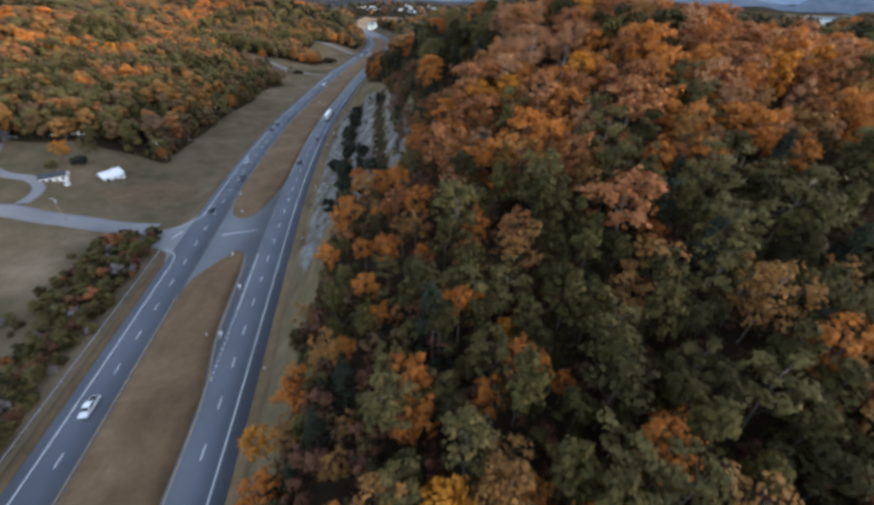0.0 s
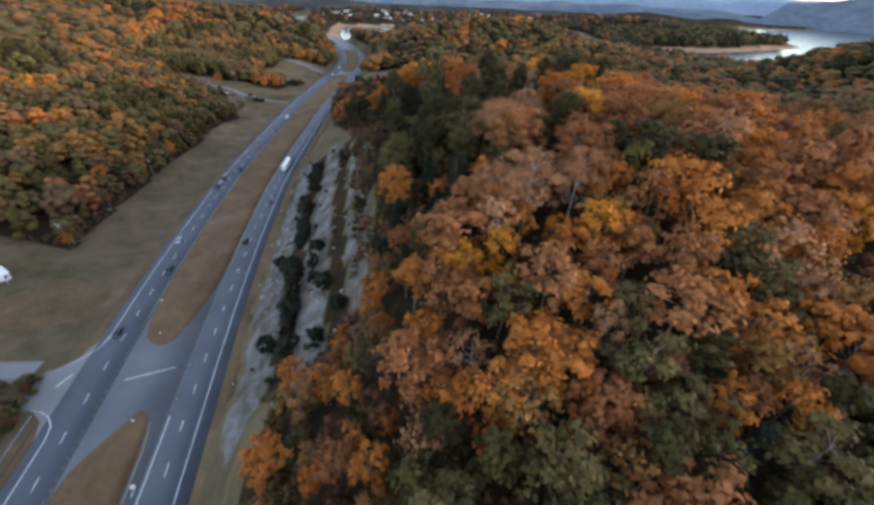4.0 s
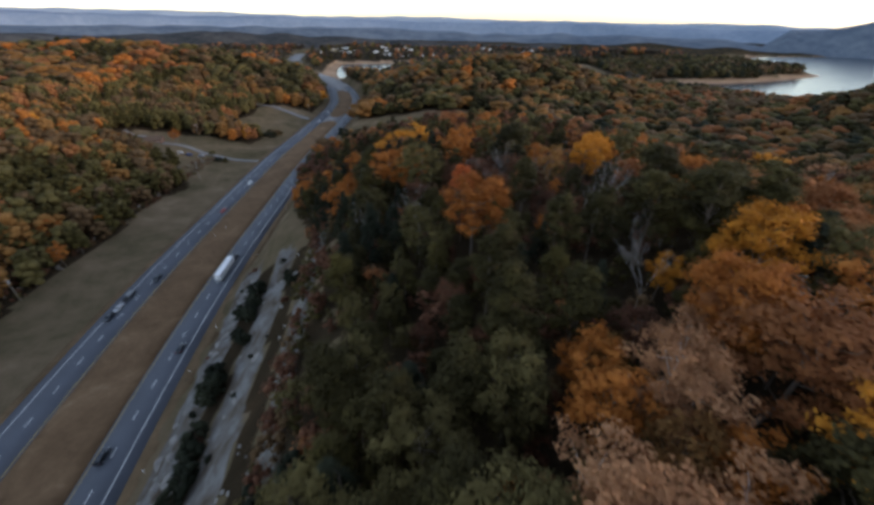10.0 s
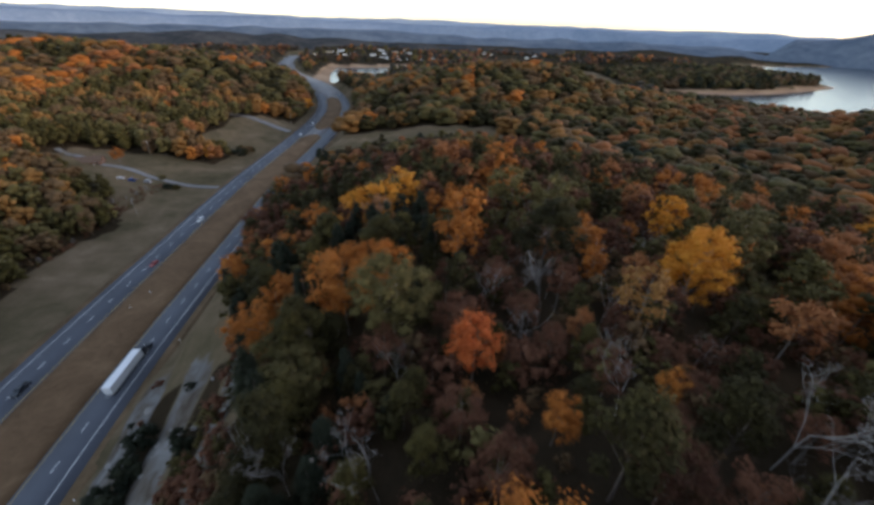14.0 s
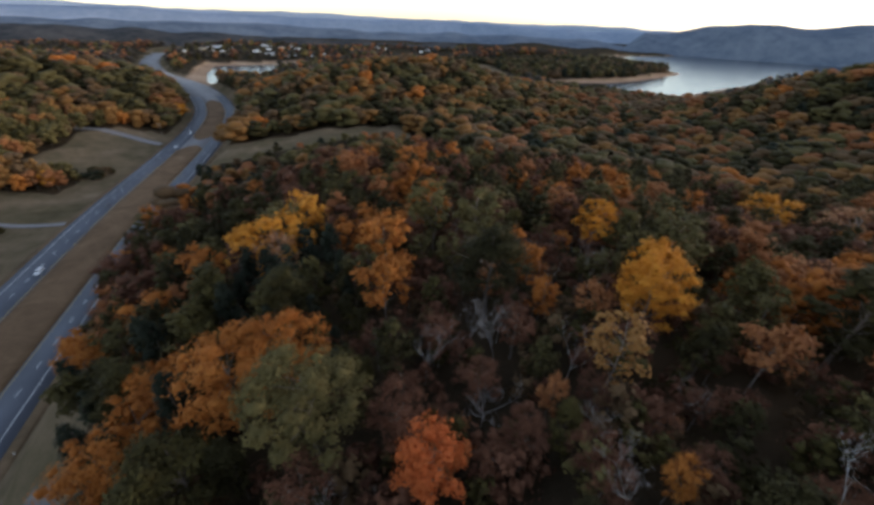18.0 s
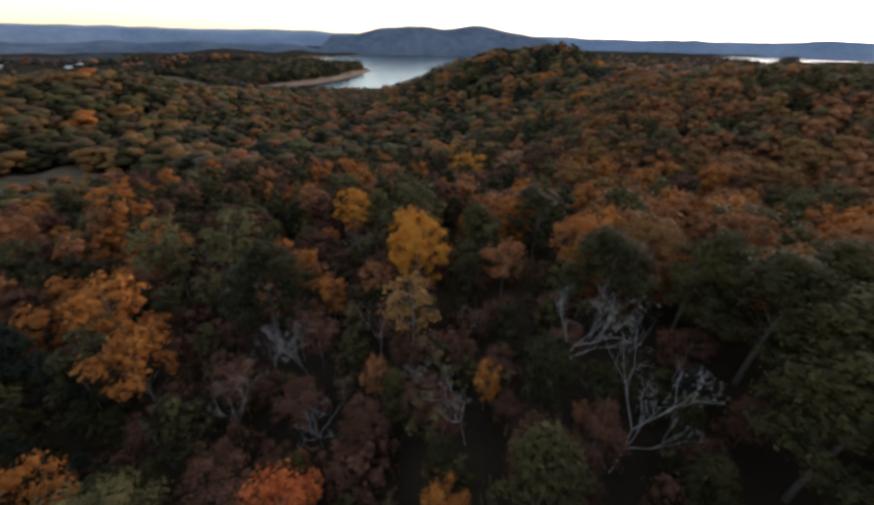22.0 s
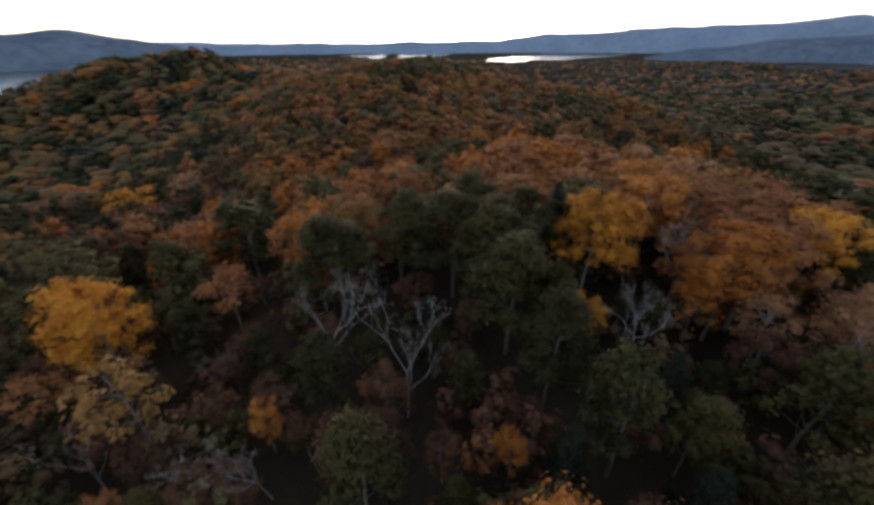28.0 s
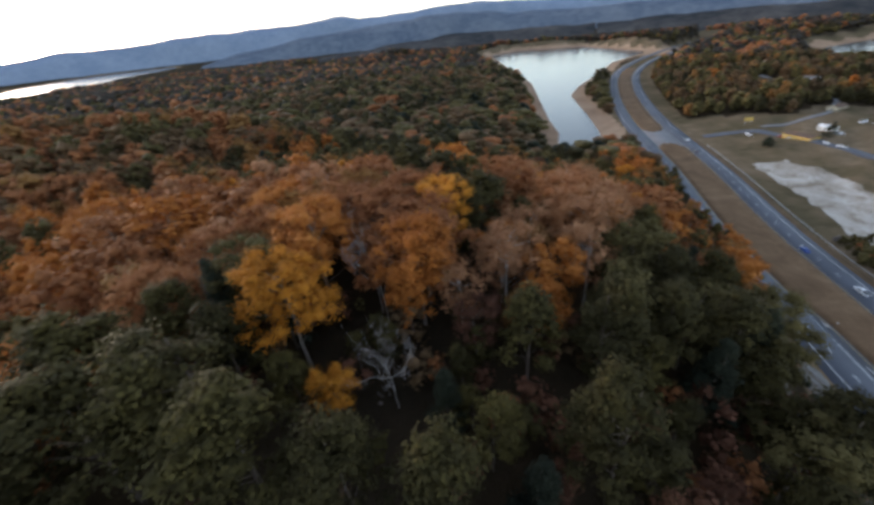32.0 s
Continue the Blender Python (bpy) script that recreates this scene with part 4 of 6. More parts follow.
def joined_wood(name, label, xs, ys, rng, gap, boughs, level, per, size, mixer, tall=(11, 19.5), trunks=True, core=1.0):
    """A stretch of woods too many to count, as one object of many small crowns."""
    shapes = {}
    for kind in ("pine", "leafy"):
        shapes[kind] = []
        for i in range(6):
            shapes[kind].append(puff_crown(np.random.RandomState(300 + i * 7), kind, boughs, level, per, size, core))
    free = np.ones(len(xs), bool)
    for _, a, b, h, w in LANDMARKS:
        free &= (xs - a) ** 2 + (ys - b) ** 2 > (1.6 + 0.15 * h * w) ** 2
    xs, ys = xs[free], ys[free]
    zs = height(xs, ys)
    V, F, S, M, o = [], [], [], [], 0
    TV, TF, to = [], [], 0
    for x, y, z in zip(xs, ys, zs):
        leaf = mixer(x, y, rng.uniform())
        leaf = "red" if leaf == "bare" else leaf
        kind = "pine" if leaf in ("pine", "dark") else "leafy"
        c, f, flags = shapes[kind][rng.randint(6)]
        h = rng.uniform(*tall) * (0.42 if 450 < y < 520 and -60 < x < 110 else 0.6 if 395 < y < 451 and -60 < x < 110 else 1.0)
        w = h * rng.uniform(0.8, 1.2) * gap
        a = rng.uniform(0, 6.283)
        ca, sa_ = math.cos(a) * w, math.sin(a) * w
        v = np.empty_like(c)
        v[:, 0] = c[:, 0] * ca - c[:, 1] * sa_ + x
        v[:, 1] = c[:, 0] * sa_ + c[:, 1] * ca + y
        v[:, 2] = c[:, 2] * h + z
        V.append(v)
        F.append(f + o)
        S.append(flags)
        M.append(np.full(len(f), LEAF_KEYS.index(leaf)))
        o += len(c)
        if trunks:
            r = 0.2
            TV.append(np.array([(x - r, y - r, z - 1), (x + r, y - r, z - 1), (x, y + r, z - 1), (x, y, z + h * 0.7)]))
            TF += [(to, to + 1, to + 3), (to + 1, to + 2, to + 3), (to + 2, to, to + 3)]
            to += 4
    me = mesh_from(name, np.concatenate(V), np.concatenate(F), list(LEAF.values()), np.concatenate(M))
    me.polygons.foreach_set("use_smooth", np.concatenate(S))
    ob = tagged(new(name, me), label, "woods", kind="stuff")
    if trunks:
        t = new("trunks", mesh_from("trunks", np.concatenate(TV), np.array(TF), [BARK]))
        t.parent = ob
        t["kind"] = "stuff"
    return ob


xs, ys, rng = scatter(NEARBOX[0], NEARBOX[1], NEARBOX[2], NEARBOX[3], 5.9, 41)
keep = wooded(xs, ys)
for x, y in zip(xs[keep], ys[keep]):
    if any((x - a) ** 2 + (y - b) ** 2 < (2.2 if k == "bare" else 1.6 + 0.15 * h * w) ** 2 for k, a, b, h, w in LANDMARKS):
        continue
    leaf = leaf_mix(x, y, rng.uniform())
    tall = rng.uniform(6, 10) if leaf == "red" else rng.uniform(9, 14) if leaf == "bare" or 16 < x < 78 and 214 < y < 300 else rng.uniform(11, 19.5)
    if math.hypot(x - 16, y - 215) < 52 and y > 168 and x > 2:
        leaf = {"russet": "pine", "orange": "red", "gold": "olive"}.get(leaf, leaf)
        tall = rng.uniform(6.5, 11.5)
    if 14 < y < 135 and lateral(np.array([x]), np.array([y]))[0] < np.interp(y, [20, 56, 95, 120, 145], [52, 61, 72, 84, 92]):
        tall *= 0.62
    plant(leaf, x, y, tall, rng.uniform(0.9, 1.2), rng.randint(3), rng.uniform(0, 360))
for i, (leaf, x, y, h, w) in enumerate(LANDMARKS):
    plant(leaf, x, y, h, w, i % 3, 47 * i)

# woods round the hill, out of the stretch planted singly
HILL = (-60, 215, -50, 400)
xs, ys, rng = scatter(*HILL, 7.8, 43)
keep = wooded(xs, ys) & ~((xs > NEARBOX[0]) & (xs < NEARBOX[1]) & (ys > NEARBOX[2]) & (ys < NEARBOX[3]))
joined_wood("hill_wood", "dense autumn woods of russet oaks and dark pines over the hill", xs[keep], ys[keep], rng, 1.12, 18, 0, 32, 0.019,
            lambda x, y, u: leaf_mix(x, y, u) if x < 190 else far_mix(x, y, u, 0), core=0.62)
WEST = (-330, -110, 186, 640)
xs, ys, rng = scatter(*WEST, 7.4, 44)
keep = wooded(xs, ys)
joined_wood("west_wood", "autumn woods of orange and olive trees along the field", xs[keep], ys[keep], rng, 1.2, 13, 1, 20, 0.021, lambda x, y, u: far_mix(x, y, u, 0), (10, 17), core=0.8)
EAST = (215, 400, -50, 330)
xs, ys, rng = scatter(*EAST, 9.0, 46)
keep = wooded(xs, ys)
joined_wood("east_wood", "russet and brown autumn woods on the eastern ridge", xs[keep], ys[keep], rng, 1.3, 12, 0, 18, 0.026, lambda x, y, u: far_mix(x, y, u, 0), (11, 17), False, core=0.75)
xs, ys, rng = scatter(-720, 1050, -900, 1390, 12.0, 45)
keep = wooded(xs, ys)
SOUTH = (-330, -60, -640, -130)
for a, b, c, e in (HILL, WEST, SOUTH, EAST):
    keep &= ~((xs > a) & (xs < b) & (ys > c) & (ys < e))
keep &= (np.hypot(xs, ys - 200) < 820) | ((xs > 380) & (xs < 1050) & (ys > 1000) & (ys < 1390))
# leave out what the hills hide
keep &= (xs > -160 - np.abs(ys - 60) * 1.05) & ~((xs > 560) & (ys < 140) & (ys > -40)) & ~((xs > 900) & (ys < 620) & (ys > -40)) & ~((xs < -360) & (ys > 1010))
joined_wood("far_wood", "far autumn woods over rolling hills", xs[keep], ys[keep], rng, 1.85, 7, 1, 4, 0.03, lambda x, y, u: far_mix(x, y, u, 0), (11, 17), False)
xs, ys, rng = scatter(*SOUTH, 9.0, 53)
keep = wooded(xs, ys)
joined_wood("house_hill_wood", "olive and brown woods round the houses on the southern hill", xs[keep], ys[keep], rng, 1.14, 10, 1, 6, 0.03, lambda x, y, u: far_mix(x, y, u, 0), (8, 15))
# woods too far off to tell the boughs apart
xs, ys, rng = scatter(-1500, 2500, -1750, 2050, 17.0, 49)
rr, aa = np.hypot(xs, ys - 200), np.degrees(np.arctan2(xs, ys - 200))
keep = wooded(xs, ys) & (rr > 815) & (rr < 2150) & ((rr < 1750) | (np.abs(aa - 95) < 48)) & ~((aa < -75) & (aa > -150))
keep &= (rng.uniform(size=len(xs)) < 0.9) & ~((xs > 380) & (xs < 1100) & (ys > 1000) & (ys < 1390)) & (lake_distance(xs, ys) > 45)
keep &= ~((np.abs(aa + 6) < 12) & (rr > 1220) & (rr < 1640) & (rng.uniform(size=len(xs)) < 0.82))
keep &= ~((np.abs(aa - 14) < 6) & (rr > 1330) & (rr < 1560) & (rng.uniform(size=len(xs)) < 0.82))
joined_wood("distant_wood", "distant wooded hills round the lakes", xs[keep], ys[keep], rng, 1.7, 3, 0, 0, 0.1, lambda x, y, u: distant_mix(x, y, u), (10, 17), False)

# low growth under the near trees
xs, ys, rng = scatter(-65, 90, 14, 330, 3.5, 47)
keep = (wooded(xs, ys) | brushy(xs, ys)) & (rng.uniform(size=len(xs)) < 0.75)
joined_wood("undergrowth", "red-brown saplings and brush under the trees", xs[keep], ys[keep], rng, 1.2, 7, 0, 20, 0.036,
            lambda x, y, u: "red" if u < 0.36 else "pine" if u < 0.70 else "brown" if u < 0.86 else "olive" if u < 0.94 else "russet", (3.0, 8.0), False, core=0.55)

# brown brush along the edge of the western field
xs, ys, rng = scatter(-205, -130, 188, 480, 2.9, 52)
ds = -lateral(xs, ys)
keep = (ds > 55) & (ds < 68 + 4 * roll(xs, ys, 30, 9)) & (ys < 440)
joined_wood("field_edge_brush", "red-brown brush along the edge of the field", xs[keep], ys[keep], rng, 1.3, 6, 0, 14, 0.045,
            lambda x, y, u: "red" if u < 0.45 else "brown" if u < 0.75 else "olive" if u < 0.88 else "twig", (1.2, 4.0), False, core=0.6)

# dry brush on the slope below the guard rail
xs, ys, rng = scatter(-190, -40, 8, 122, 2.7, 51)
ds = -lateral(xs, ys)
keep = (ds > 28) & (ds < 46 + 8 * roll(xs, ys, 40, 6)) & (rng.uniform(size=len(xs)) < 0.85)
joined_wood("roadside_brush", "dense dry brush on the slope below the guard rail", xs[keep], ys[keep], rng, 1.3, 6, 0, 16, 0.04,
            lambda x, y, u: "olive" if u < 0.52 else "pine" if u < 0.78 else "red" if u < 0.86 else "twig" if u < 0.92 else "russet", (2.0, 5.0), False)


# ---- highway surface, medians and markings ----
Y0, Y1 = -1230, 1660
PALE_ASPHALT = asphalt("pale_asphalt", (0.115, 0.12, 0.132))
LIFT = 0.012
road = ribbon("road_northbound", Y0, 870, 9.6, 22.0, 0.0, ASPHALT, "two-lane blue-grey asphalt carriageway with paved shoulder", thick=0.4)
ribbon("road_southbound", Y0, 870, -21.3, -9.6, 0.0, ASPHALT, "two-lane blue-grey asphalt carriageway beside the median", thick=0.4)
for nm, a, b in (("road_crossover_south", -205, -136), ("road_crossover_middle", 50, 182), ("road_crossover_north", 575, 650)):
    ribbon(nm, a, b, -9.6, 9.6, -0.004, OLD_ASPHALT if "middle" not in nm else PALE_ASPHALT, "paved opening in the grass median", thick=0.4)
ribbon("road_median_end", 800, 870, -9.6, 9.6, -0.004, OLD_ASPHALT, "pale asphalt where the median ends", thick=0.4)
ribbon("road_merge_north", 870, Y1, -21.3, 22.0, 0.0, OLD_ASPHALT, "wide pale asphalt road towards the town", thick=0.4)


def grass_material(name, stops):
    m, n, l, b = material(name, 0.95, 0.1)
    big = noise_node(n, l, 0.06, 5.0, 0.65, 0.8)
    mid = noise_node(n, l, 0.5, 4.0, 0.7)
    fine = noise_node(n, l, 5.0, 3.0, 0.7)
    f = math_node(n, l, "ADD", math_node(n, l, "MULTIPLY", big, 0.6), math_node(n, l, "MULTIPLY", mid, 0.25))
    f = math_node(n, l, "ADD", f, math_node(n, l, "MULTIPLY", fine, 0.15))
    l.new(ramp_node(n, l, f, stops), b.inputs["Base Color"])
    bump_node(n, l, b, math_node(n, l, "ADD", fine, mid), 0.6, 0.12)
    return m


MEDIAN = grass_material("dry_median_grass", [(0.36, (0.09, 0.055, 0.03)), (0.48, (0.135, 0.083, 0.046)), (0.58, (0.17, 0.107, 0.06)), (0.7, (0.24, 0.165, 0.105))])
VERGE = grass_material("dry_verge_grass", [(0.36, (0.075, 0.052, 0.03)), (0.5, (0.12, 0.08, 0.045)), (0.66, (0.18, 0.12, 0.07))])


def bend(pairs):
    a = [p[0] for p in pairs]
    b = [p[1] for p in pairs]
    return lambda y: float(np.interp(y, a, b))


def hollow(name, y0, y1, left, right, mat, label, rise=0.07, gap=4.0):
    """A grass median with a kerb-like edge, sunk a little along its middle."""
    n = int((y1 - y0) / gap) + 1
    vs, fs = [], []
    for i in range(n):
        y = y0 + (y1 - y0) * i / (n - 1)
        a, b = left(y), right(y)
        for k, (u, z) in enumerate(((0, -0.3), (0, rise), (0.2, rise - 0.02), (0.5, rise - 0.05), (0.8, rise - 0.02), (1, rise), (1, -0.3))):
            px, py = on_line(y, a + (b - a) * u)
            vs.append((px, py, z))
        if i:
            for k in range(6):
                o = (i - 1) * 7 + k
                fs.append((o, o + 1, o + 8, o + 7))
    tagged(new(name, mesh_from(name, vs, fs, [mat], smooth=True)), label, "grass median", kind="structure")


hollow("median_south", -650, -187, bend([(-650, -9.6), (-200, -9.6), (-192, -7), (-187, 0)]), bend([(-650, 9.6), (-200, 9.6), (-192, 7.5), (-187, 3)]), MEDIAN, "dry tan grass median strip")
hollow("median_middle", -152, 112.5, bend([(-152, -1), (-148, -6), (-140, -9.6), (92, -9.6), (98, -8.2), (104, -4.6), (109, -0.8), (112.5, 1.6)]),
       bend([(-152, 1.5), (-148, 6), (-140, 9.6), (48, 9.6), (56, 8.8), (66, 7.2), (74, 6.6), (100, 6.2), (107, 5.6), (110.5, 4.4), (112.5, 2.2)]), MEDIAN, "dry brown grass median with a rounded nose", gap=1.5)
hollow("median_north", 136.4, 604, bend([(136.4, -1.8), (138, -4.6), (141, -7.0), (148, -8.8), (165, -9.6), (590, -9.6), (600, -5), (604, -1)]),
       bend([(136.4, -0.2), (138, 1.8), (142, 3.8), (150, 6.0), (158, 7.8), (168, 9.2), (178, 9.6), (590, 9.6), (600, 5), (604, 1)]), MEDIAN, "brown grass median strip with worn pale patches", gap=1.5)
hollow("median_far", 622, 838, bend([(622, -1), (628, -6), (640, -9.6), (815, -9.6), (830, -5), (838, -1)]), bend([(622, 1), (628, 6), (640, 9.6), (815, 9.6), (830, 5), (838, 1)]), MEDIAN, "dry grass median on the bend")
ribbon("verge_east", -140, 800, 22.02, bend([(-140, 25), (90, 28), (260, 28), (300, 26), (800, 27)]), -0.02, VERGE, "brown grass verge beside the shoulder", "grass", thick=0.3)
ribbon("verge_west", -160, 800, bend([(-160, -25), (0, -24.5), (110, -24), (140, -24), (800, -24)]), -21.32, -0.02, VERGE, "brown grass verge beside the shoulder", "grass", thick=0.3)


def stripe(name, y0, y1, d, wide, mat, parent, gap=6.0):
    dd = d if callable(d) else (lambda y: d)
    return ribbon(name, y0, y1, lambda y: dd(y) - wide / 2, lambda y: dd(y) + wide / 2, LIFT, mat, "", gap=gap, parent=parent)


marks = tagged(new("road_markings"), "white and faded yellow painted road lines", "road marking", kind="structure")
stripe("edge_line", -700, 1000, OUTER, 0.24, WHITE_LINE, marks)
stripe("edge_line", -700, -190, -OUTER, 0.24, WHITE_LINE, marks)
stripe("edge_line", -140, 108, -OUTER, 0.24, WHITE_LINE, marks)
stripe("edge_line", 142, 590, -OUTER, 0.24, WHITE_LINE, marks)
stripe("edge_line", 640, 1000, -OUTER, 0.24, WHITE_LINE, marks)
for a, b in ((-640, -200), (-140, 46), (178, 590), (640, 800)):
    stripe("median_line", a, b, INNER, 0.2, YELLOW_LINE, marks)
for a, b in ((-640, -200), (-140, 90), (150, 590), (640, 800)):
    stripe("median_line", a, b, -INNER, 0.2, YELLOW_LINE, marks)
stripe("median_line", 46, 108, bend([(46, 10.3), (56, 9.5), (66, 7.9), (74, 7.3), (100, 6.9), (108, 5.9)]), 0.2, YELLOW_LINE, marks, 2.0)
stripe("turn_line", 80, 109, 10.4, 0.26, WHITE_LINE, marks)
stripe("curve_line", 108, 119, bend([(108, -18.7), (112, -19.4), (115, -21.5), (117.5, -25), (119, -31)]), 0.3, WHITE_LINE, marks, 1.0)
stripe("curve_line", 131.5, 145, bend([(131.5, -31), (133, -26), (136, -21.8), (140, -19.4), (145, -18.7)]), 0.3, WHITE_LINE, marks, 1.0)


def dashes(name, y0, y1, period, length, d, wide, mat, phase):
    """Broken line: each dash is a piece of its own."""
    k = math.ceil((y0 - phase) / period)
    while phase + k * period < y1:
        y = phase + k * period
        vs = []
        for yy in (y - length / 2, y + length / 2):
            for s in (-wide / 2, wide / 2):
                px, py = on_line(yy, d + s)
                vs.append((px, py, LIFT))
        ob = new(name, mesh_from(name, vs, [(0, 1, 3, 2)], [mat]))
        ob.parent = marks
        k += 1


dashes("lane_dash", -330, 800, 11.5, 3.2, DASH, 0.22, WHITE_LINE, 36.4)
dashes("lane_dash", -330, 800, 11.45, 3.2, -DASH, 0.22, WHITE_LINE, 39.2)
dashes("turn_dash", 55, 80, 1.9, 0.8, 10.4, 0.2, WHITE_LINE, 55)
dashes("guide_dash", 92, 150, 2.4, 1.0, -10.3, 0.12, YELLOW_LINE, 92)
dashes("guide_dash", 112, 178, 2.4, 1.0, 10.3, 0.12, YELLOW_LINE, 112)


def flat_shape(name, pts, z, mat, parent=None):
    me = bpy.data.meshes.new(name)
    me.from_pydata([(x, y, z) for x, y in pts], [], [tuple(range(len(pts)))])
    me.materials.append(mat)
    ob = new(name, me)
    ob.parent = parent
    return ob


def place(y, d, shape):
    """Points of a shape (along, across) laid on the highway."""
    out = []
    for u, v in shape:
        out.append(on_line(y + u, d + v))
    return out


flat_shape("stop_bar", place(125, 0, [(-1.1, -6.9), (-0.75, -6.9), (1.4, 6.5), (1.05, 6.5)]), LIFT, WHITE_LINE, marks)
for yy in (90.6, 70.0):
    flat_shape("turn_arrow", place(yy, 8.6, [(-1.6, -0.1), (-1.6, 0.12), (0.7, 0.12), (1.1, -0.25), (1.1, -0.55), (1.6, -0.55), (0.8, -1.3), (0.0, -0.55), (0.55, -0.55), (0.45, -0.3), (0.3, -0.1)]), LIFT, WHITE_LINE, marks)
# side road to the west and its stop line
SIDE = OLD_ASPHALT


def lane(name, pts, wide, label, mat, z=0.05, category="road"):
    """A small road along points, lying on the ground."""
    dense = []
    for (x0, y0), (x1, y1) in zip(pts, pts[1:]):
        n = max(1, int(math.hypot(x1 - x0, y1 - y0) / 4))
        dense += [(x0 + (x1 - x0) * i / n, y0 + (y1 - y0) * i / n) for i in range(n)]
    dense.append(pts[-1])
    p = np.array(dense)
    k = np.array([1, 2, 3, 2, 1]) / 9
    q = np.stack([np.convolve(np.pad(p[:, i], 2, mode="edge"), k, "valid") for i in range(2)], 1)
    t = np.gradient(q, axis=0)
    t /= np.linalg.norm(t, axis=1)[:, None] + 1e-9
    nrm = np.stack([t[:, 1], -t[:, 0]], 1)
    vs, fs = [], []
    for i in range(len(q)):
        cols = [q[i] + nrm[i] * wide * s for s in (-0.5, -0.25, 0, 0.25, 0.5)]
        hz = max(spot(*c) for c in cols) + z
        for c in cols:
            vs.append((c[0], c[1], hz))
        vs.append((cols[0][0], cols[0][1], hz - 1.2))
        vs.append((cols[4][0], cols[4][1], hz - 1.2))
        if i:
            o = (i - 1) * 7
            for k2 in range(4):
                fs.append((o + k2, o + k2 + 1, o + k2 + 8, o + k2 + 7))
            fs += [(o + 5, o, o + 7, o + 12), (o + 4, o + 6, o + 13, o + 11)]
    return tagged(new(name, mesh_from(name, vs, fs, [mat])), label, category, kind="structure")


flat_shape("road_apron", [on_line(y, d) for y, d in ((108, -21.2), (114, -23), (118, -27), (120.5, -34), (129.5, -34), (132, -28), (136, -23.5), (143, -21.2))], -0.002, SIDE)
tagged(bpy.data.objects["road_apron"], "flared mouth of the side road", "road", kind="structure")
lane("road_side", [(-111, 126.5), (-130, 125), (-160, 124.5), (-200, 126), (-260, 122), (-340, 110)], 8.2, "pale grey side road through dry fields", SIDE, 0.12)
flat_shape("stop_bar", [(-103.6, 121), (-103.1, 121), (-101.4, 125.4), (-101.9, 125.4)], LIFT, WHITE_LINE, marks)
lane("road_drive", [(-165, 128), (-167, 140), (-172, 149), (-190, 151), (-204, 158), (-216, 178), (-228, 196), (-233, 212)], 4.5, "pale gravel driveway to the houses", SIDE, 0.1)
lane("road_farm", [(-123, 452), (-150, 449), (-185, 455), (-215, 460), (-240, 470)], 3.5, "narrow pale farm lane through stubble", SIDE, 0.1)
lane("road_side_north", [(-120, 612), (-150, 619), (-200, 620), (-300, 630), (-380, 650)], 7.5, "pale side road at the foot of the wooded hill", SIDE, 0.12)
lane("road_frontage", [(-70, -172), (-100, -178), (-112, -168), (-121, -155), (-132, -138), (-145, -114), (-153, -88), (-162, -50)], 8.0, "dark asphalt frontage road by the roadside shop", ASPHALT, 0.12)
lane("road_hill", [(-112, -180), (-150, -200), (-170, -215), (-188, -250), (-196, -300), (-170, -380), (-150, -430)], 4.0, "narrow pale lane up the house hill", SIDE, 0.1)


# ---- paint and glass of vehicles and houses ----
PAINT = {k: plain(k + "_car_paint", c, 0.32, vary=0.12, scale=3.0) for k, c in
         {"white": (0.72, 0.73, 0.74), "silver": (0.42, 0.43, 0.45), "dark": (0.03, 0.035, 0.045), "blue": (0.03, 0.08, 0.30), "red": (0.30, 0.035, 0.03), "grey": (0.16, 0.17, 0.18)}.items()}
GLASS = plain("dark_glass", (0.015, 0.02, 0.025), 0.08, vary=0.1)
RUBBER = plain("tyre_rubber", (0.025, 0.025, 0.027), 0.85)
CHROME = plain("rim_metal", (0.5, 0.5, 0.52), 0.3, 0.8)
LAMP_RED = plain("red_lens", (0.35, 0.02, 0.02), 0.3)
LAMP_WHITE = plain("clear_lens", (0.75, 0.75, 0.7), 0.15)
TRAILER = plain("white_trailer_panel", (0.74, 0.75, 0.77), 0.45, vary=0.12, scale=0.7)
WOOD_POLE = plain("weathered_pole_wood", (0.26, 0.22, 0.18), 0.9, vary=0.35, scale=1.0)
STEEL = plain("galvanised_steel", (0.46, 0.47, 0.49), 0.45, 0.6, vary=0.25, scale=1.0)
SIDING = {"white": plain("white_siding", (0.72, 0.72, 0.70), 0.7, vary=0.15, scale=0.6), "cream": plain("cream_siding", (0.55, 0.47, 0.33), 0.75, vary=0.15, scale=0.6),
          "brick": plain("brown_brick_wall", (0.24, 0.13, 0.09), 0.85, vary=0.3, scale=2.0), "yellow": plain("yellow_wall", (0.60, 0.40, 0.10), 0.7, vary=0.15, scale=0.6)}
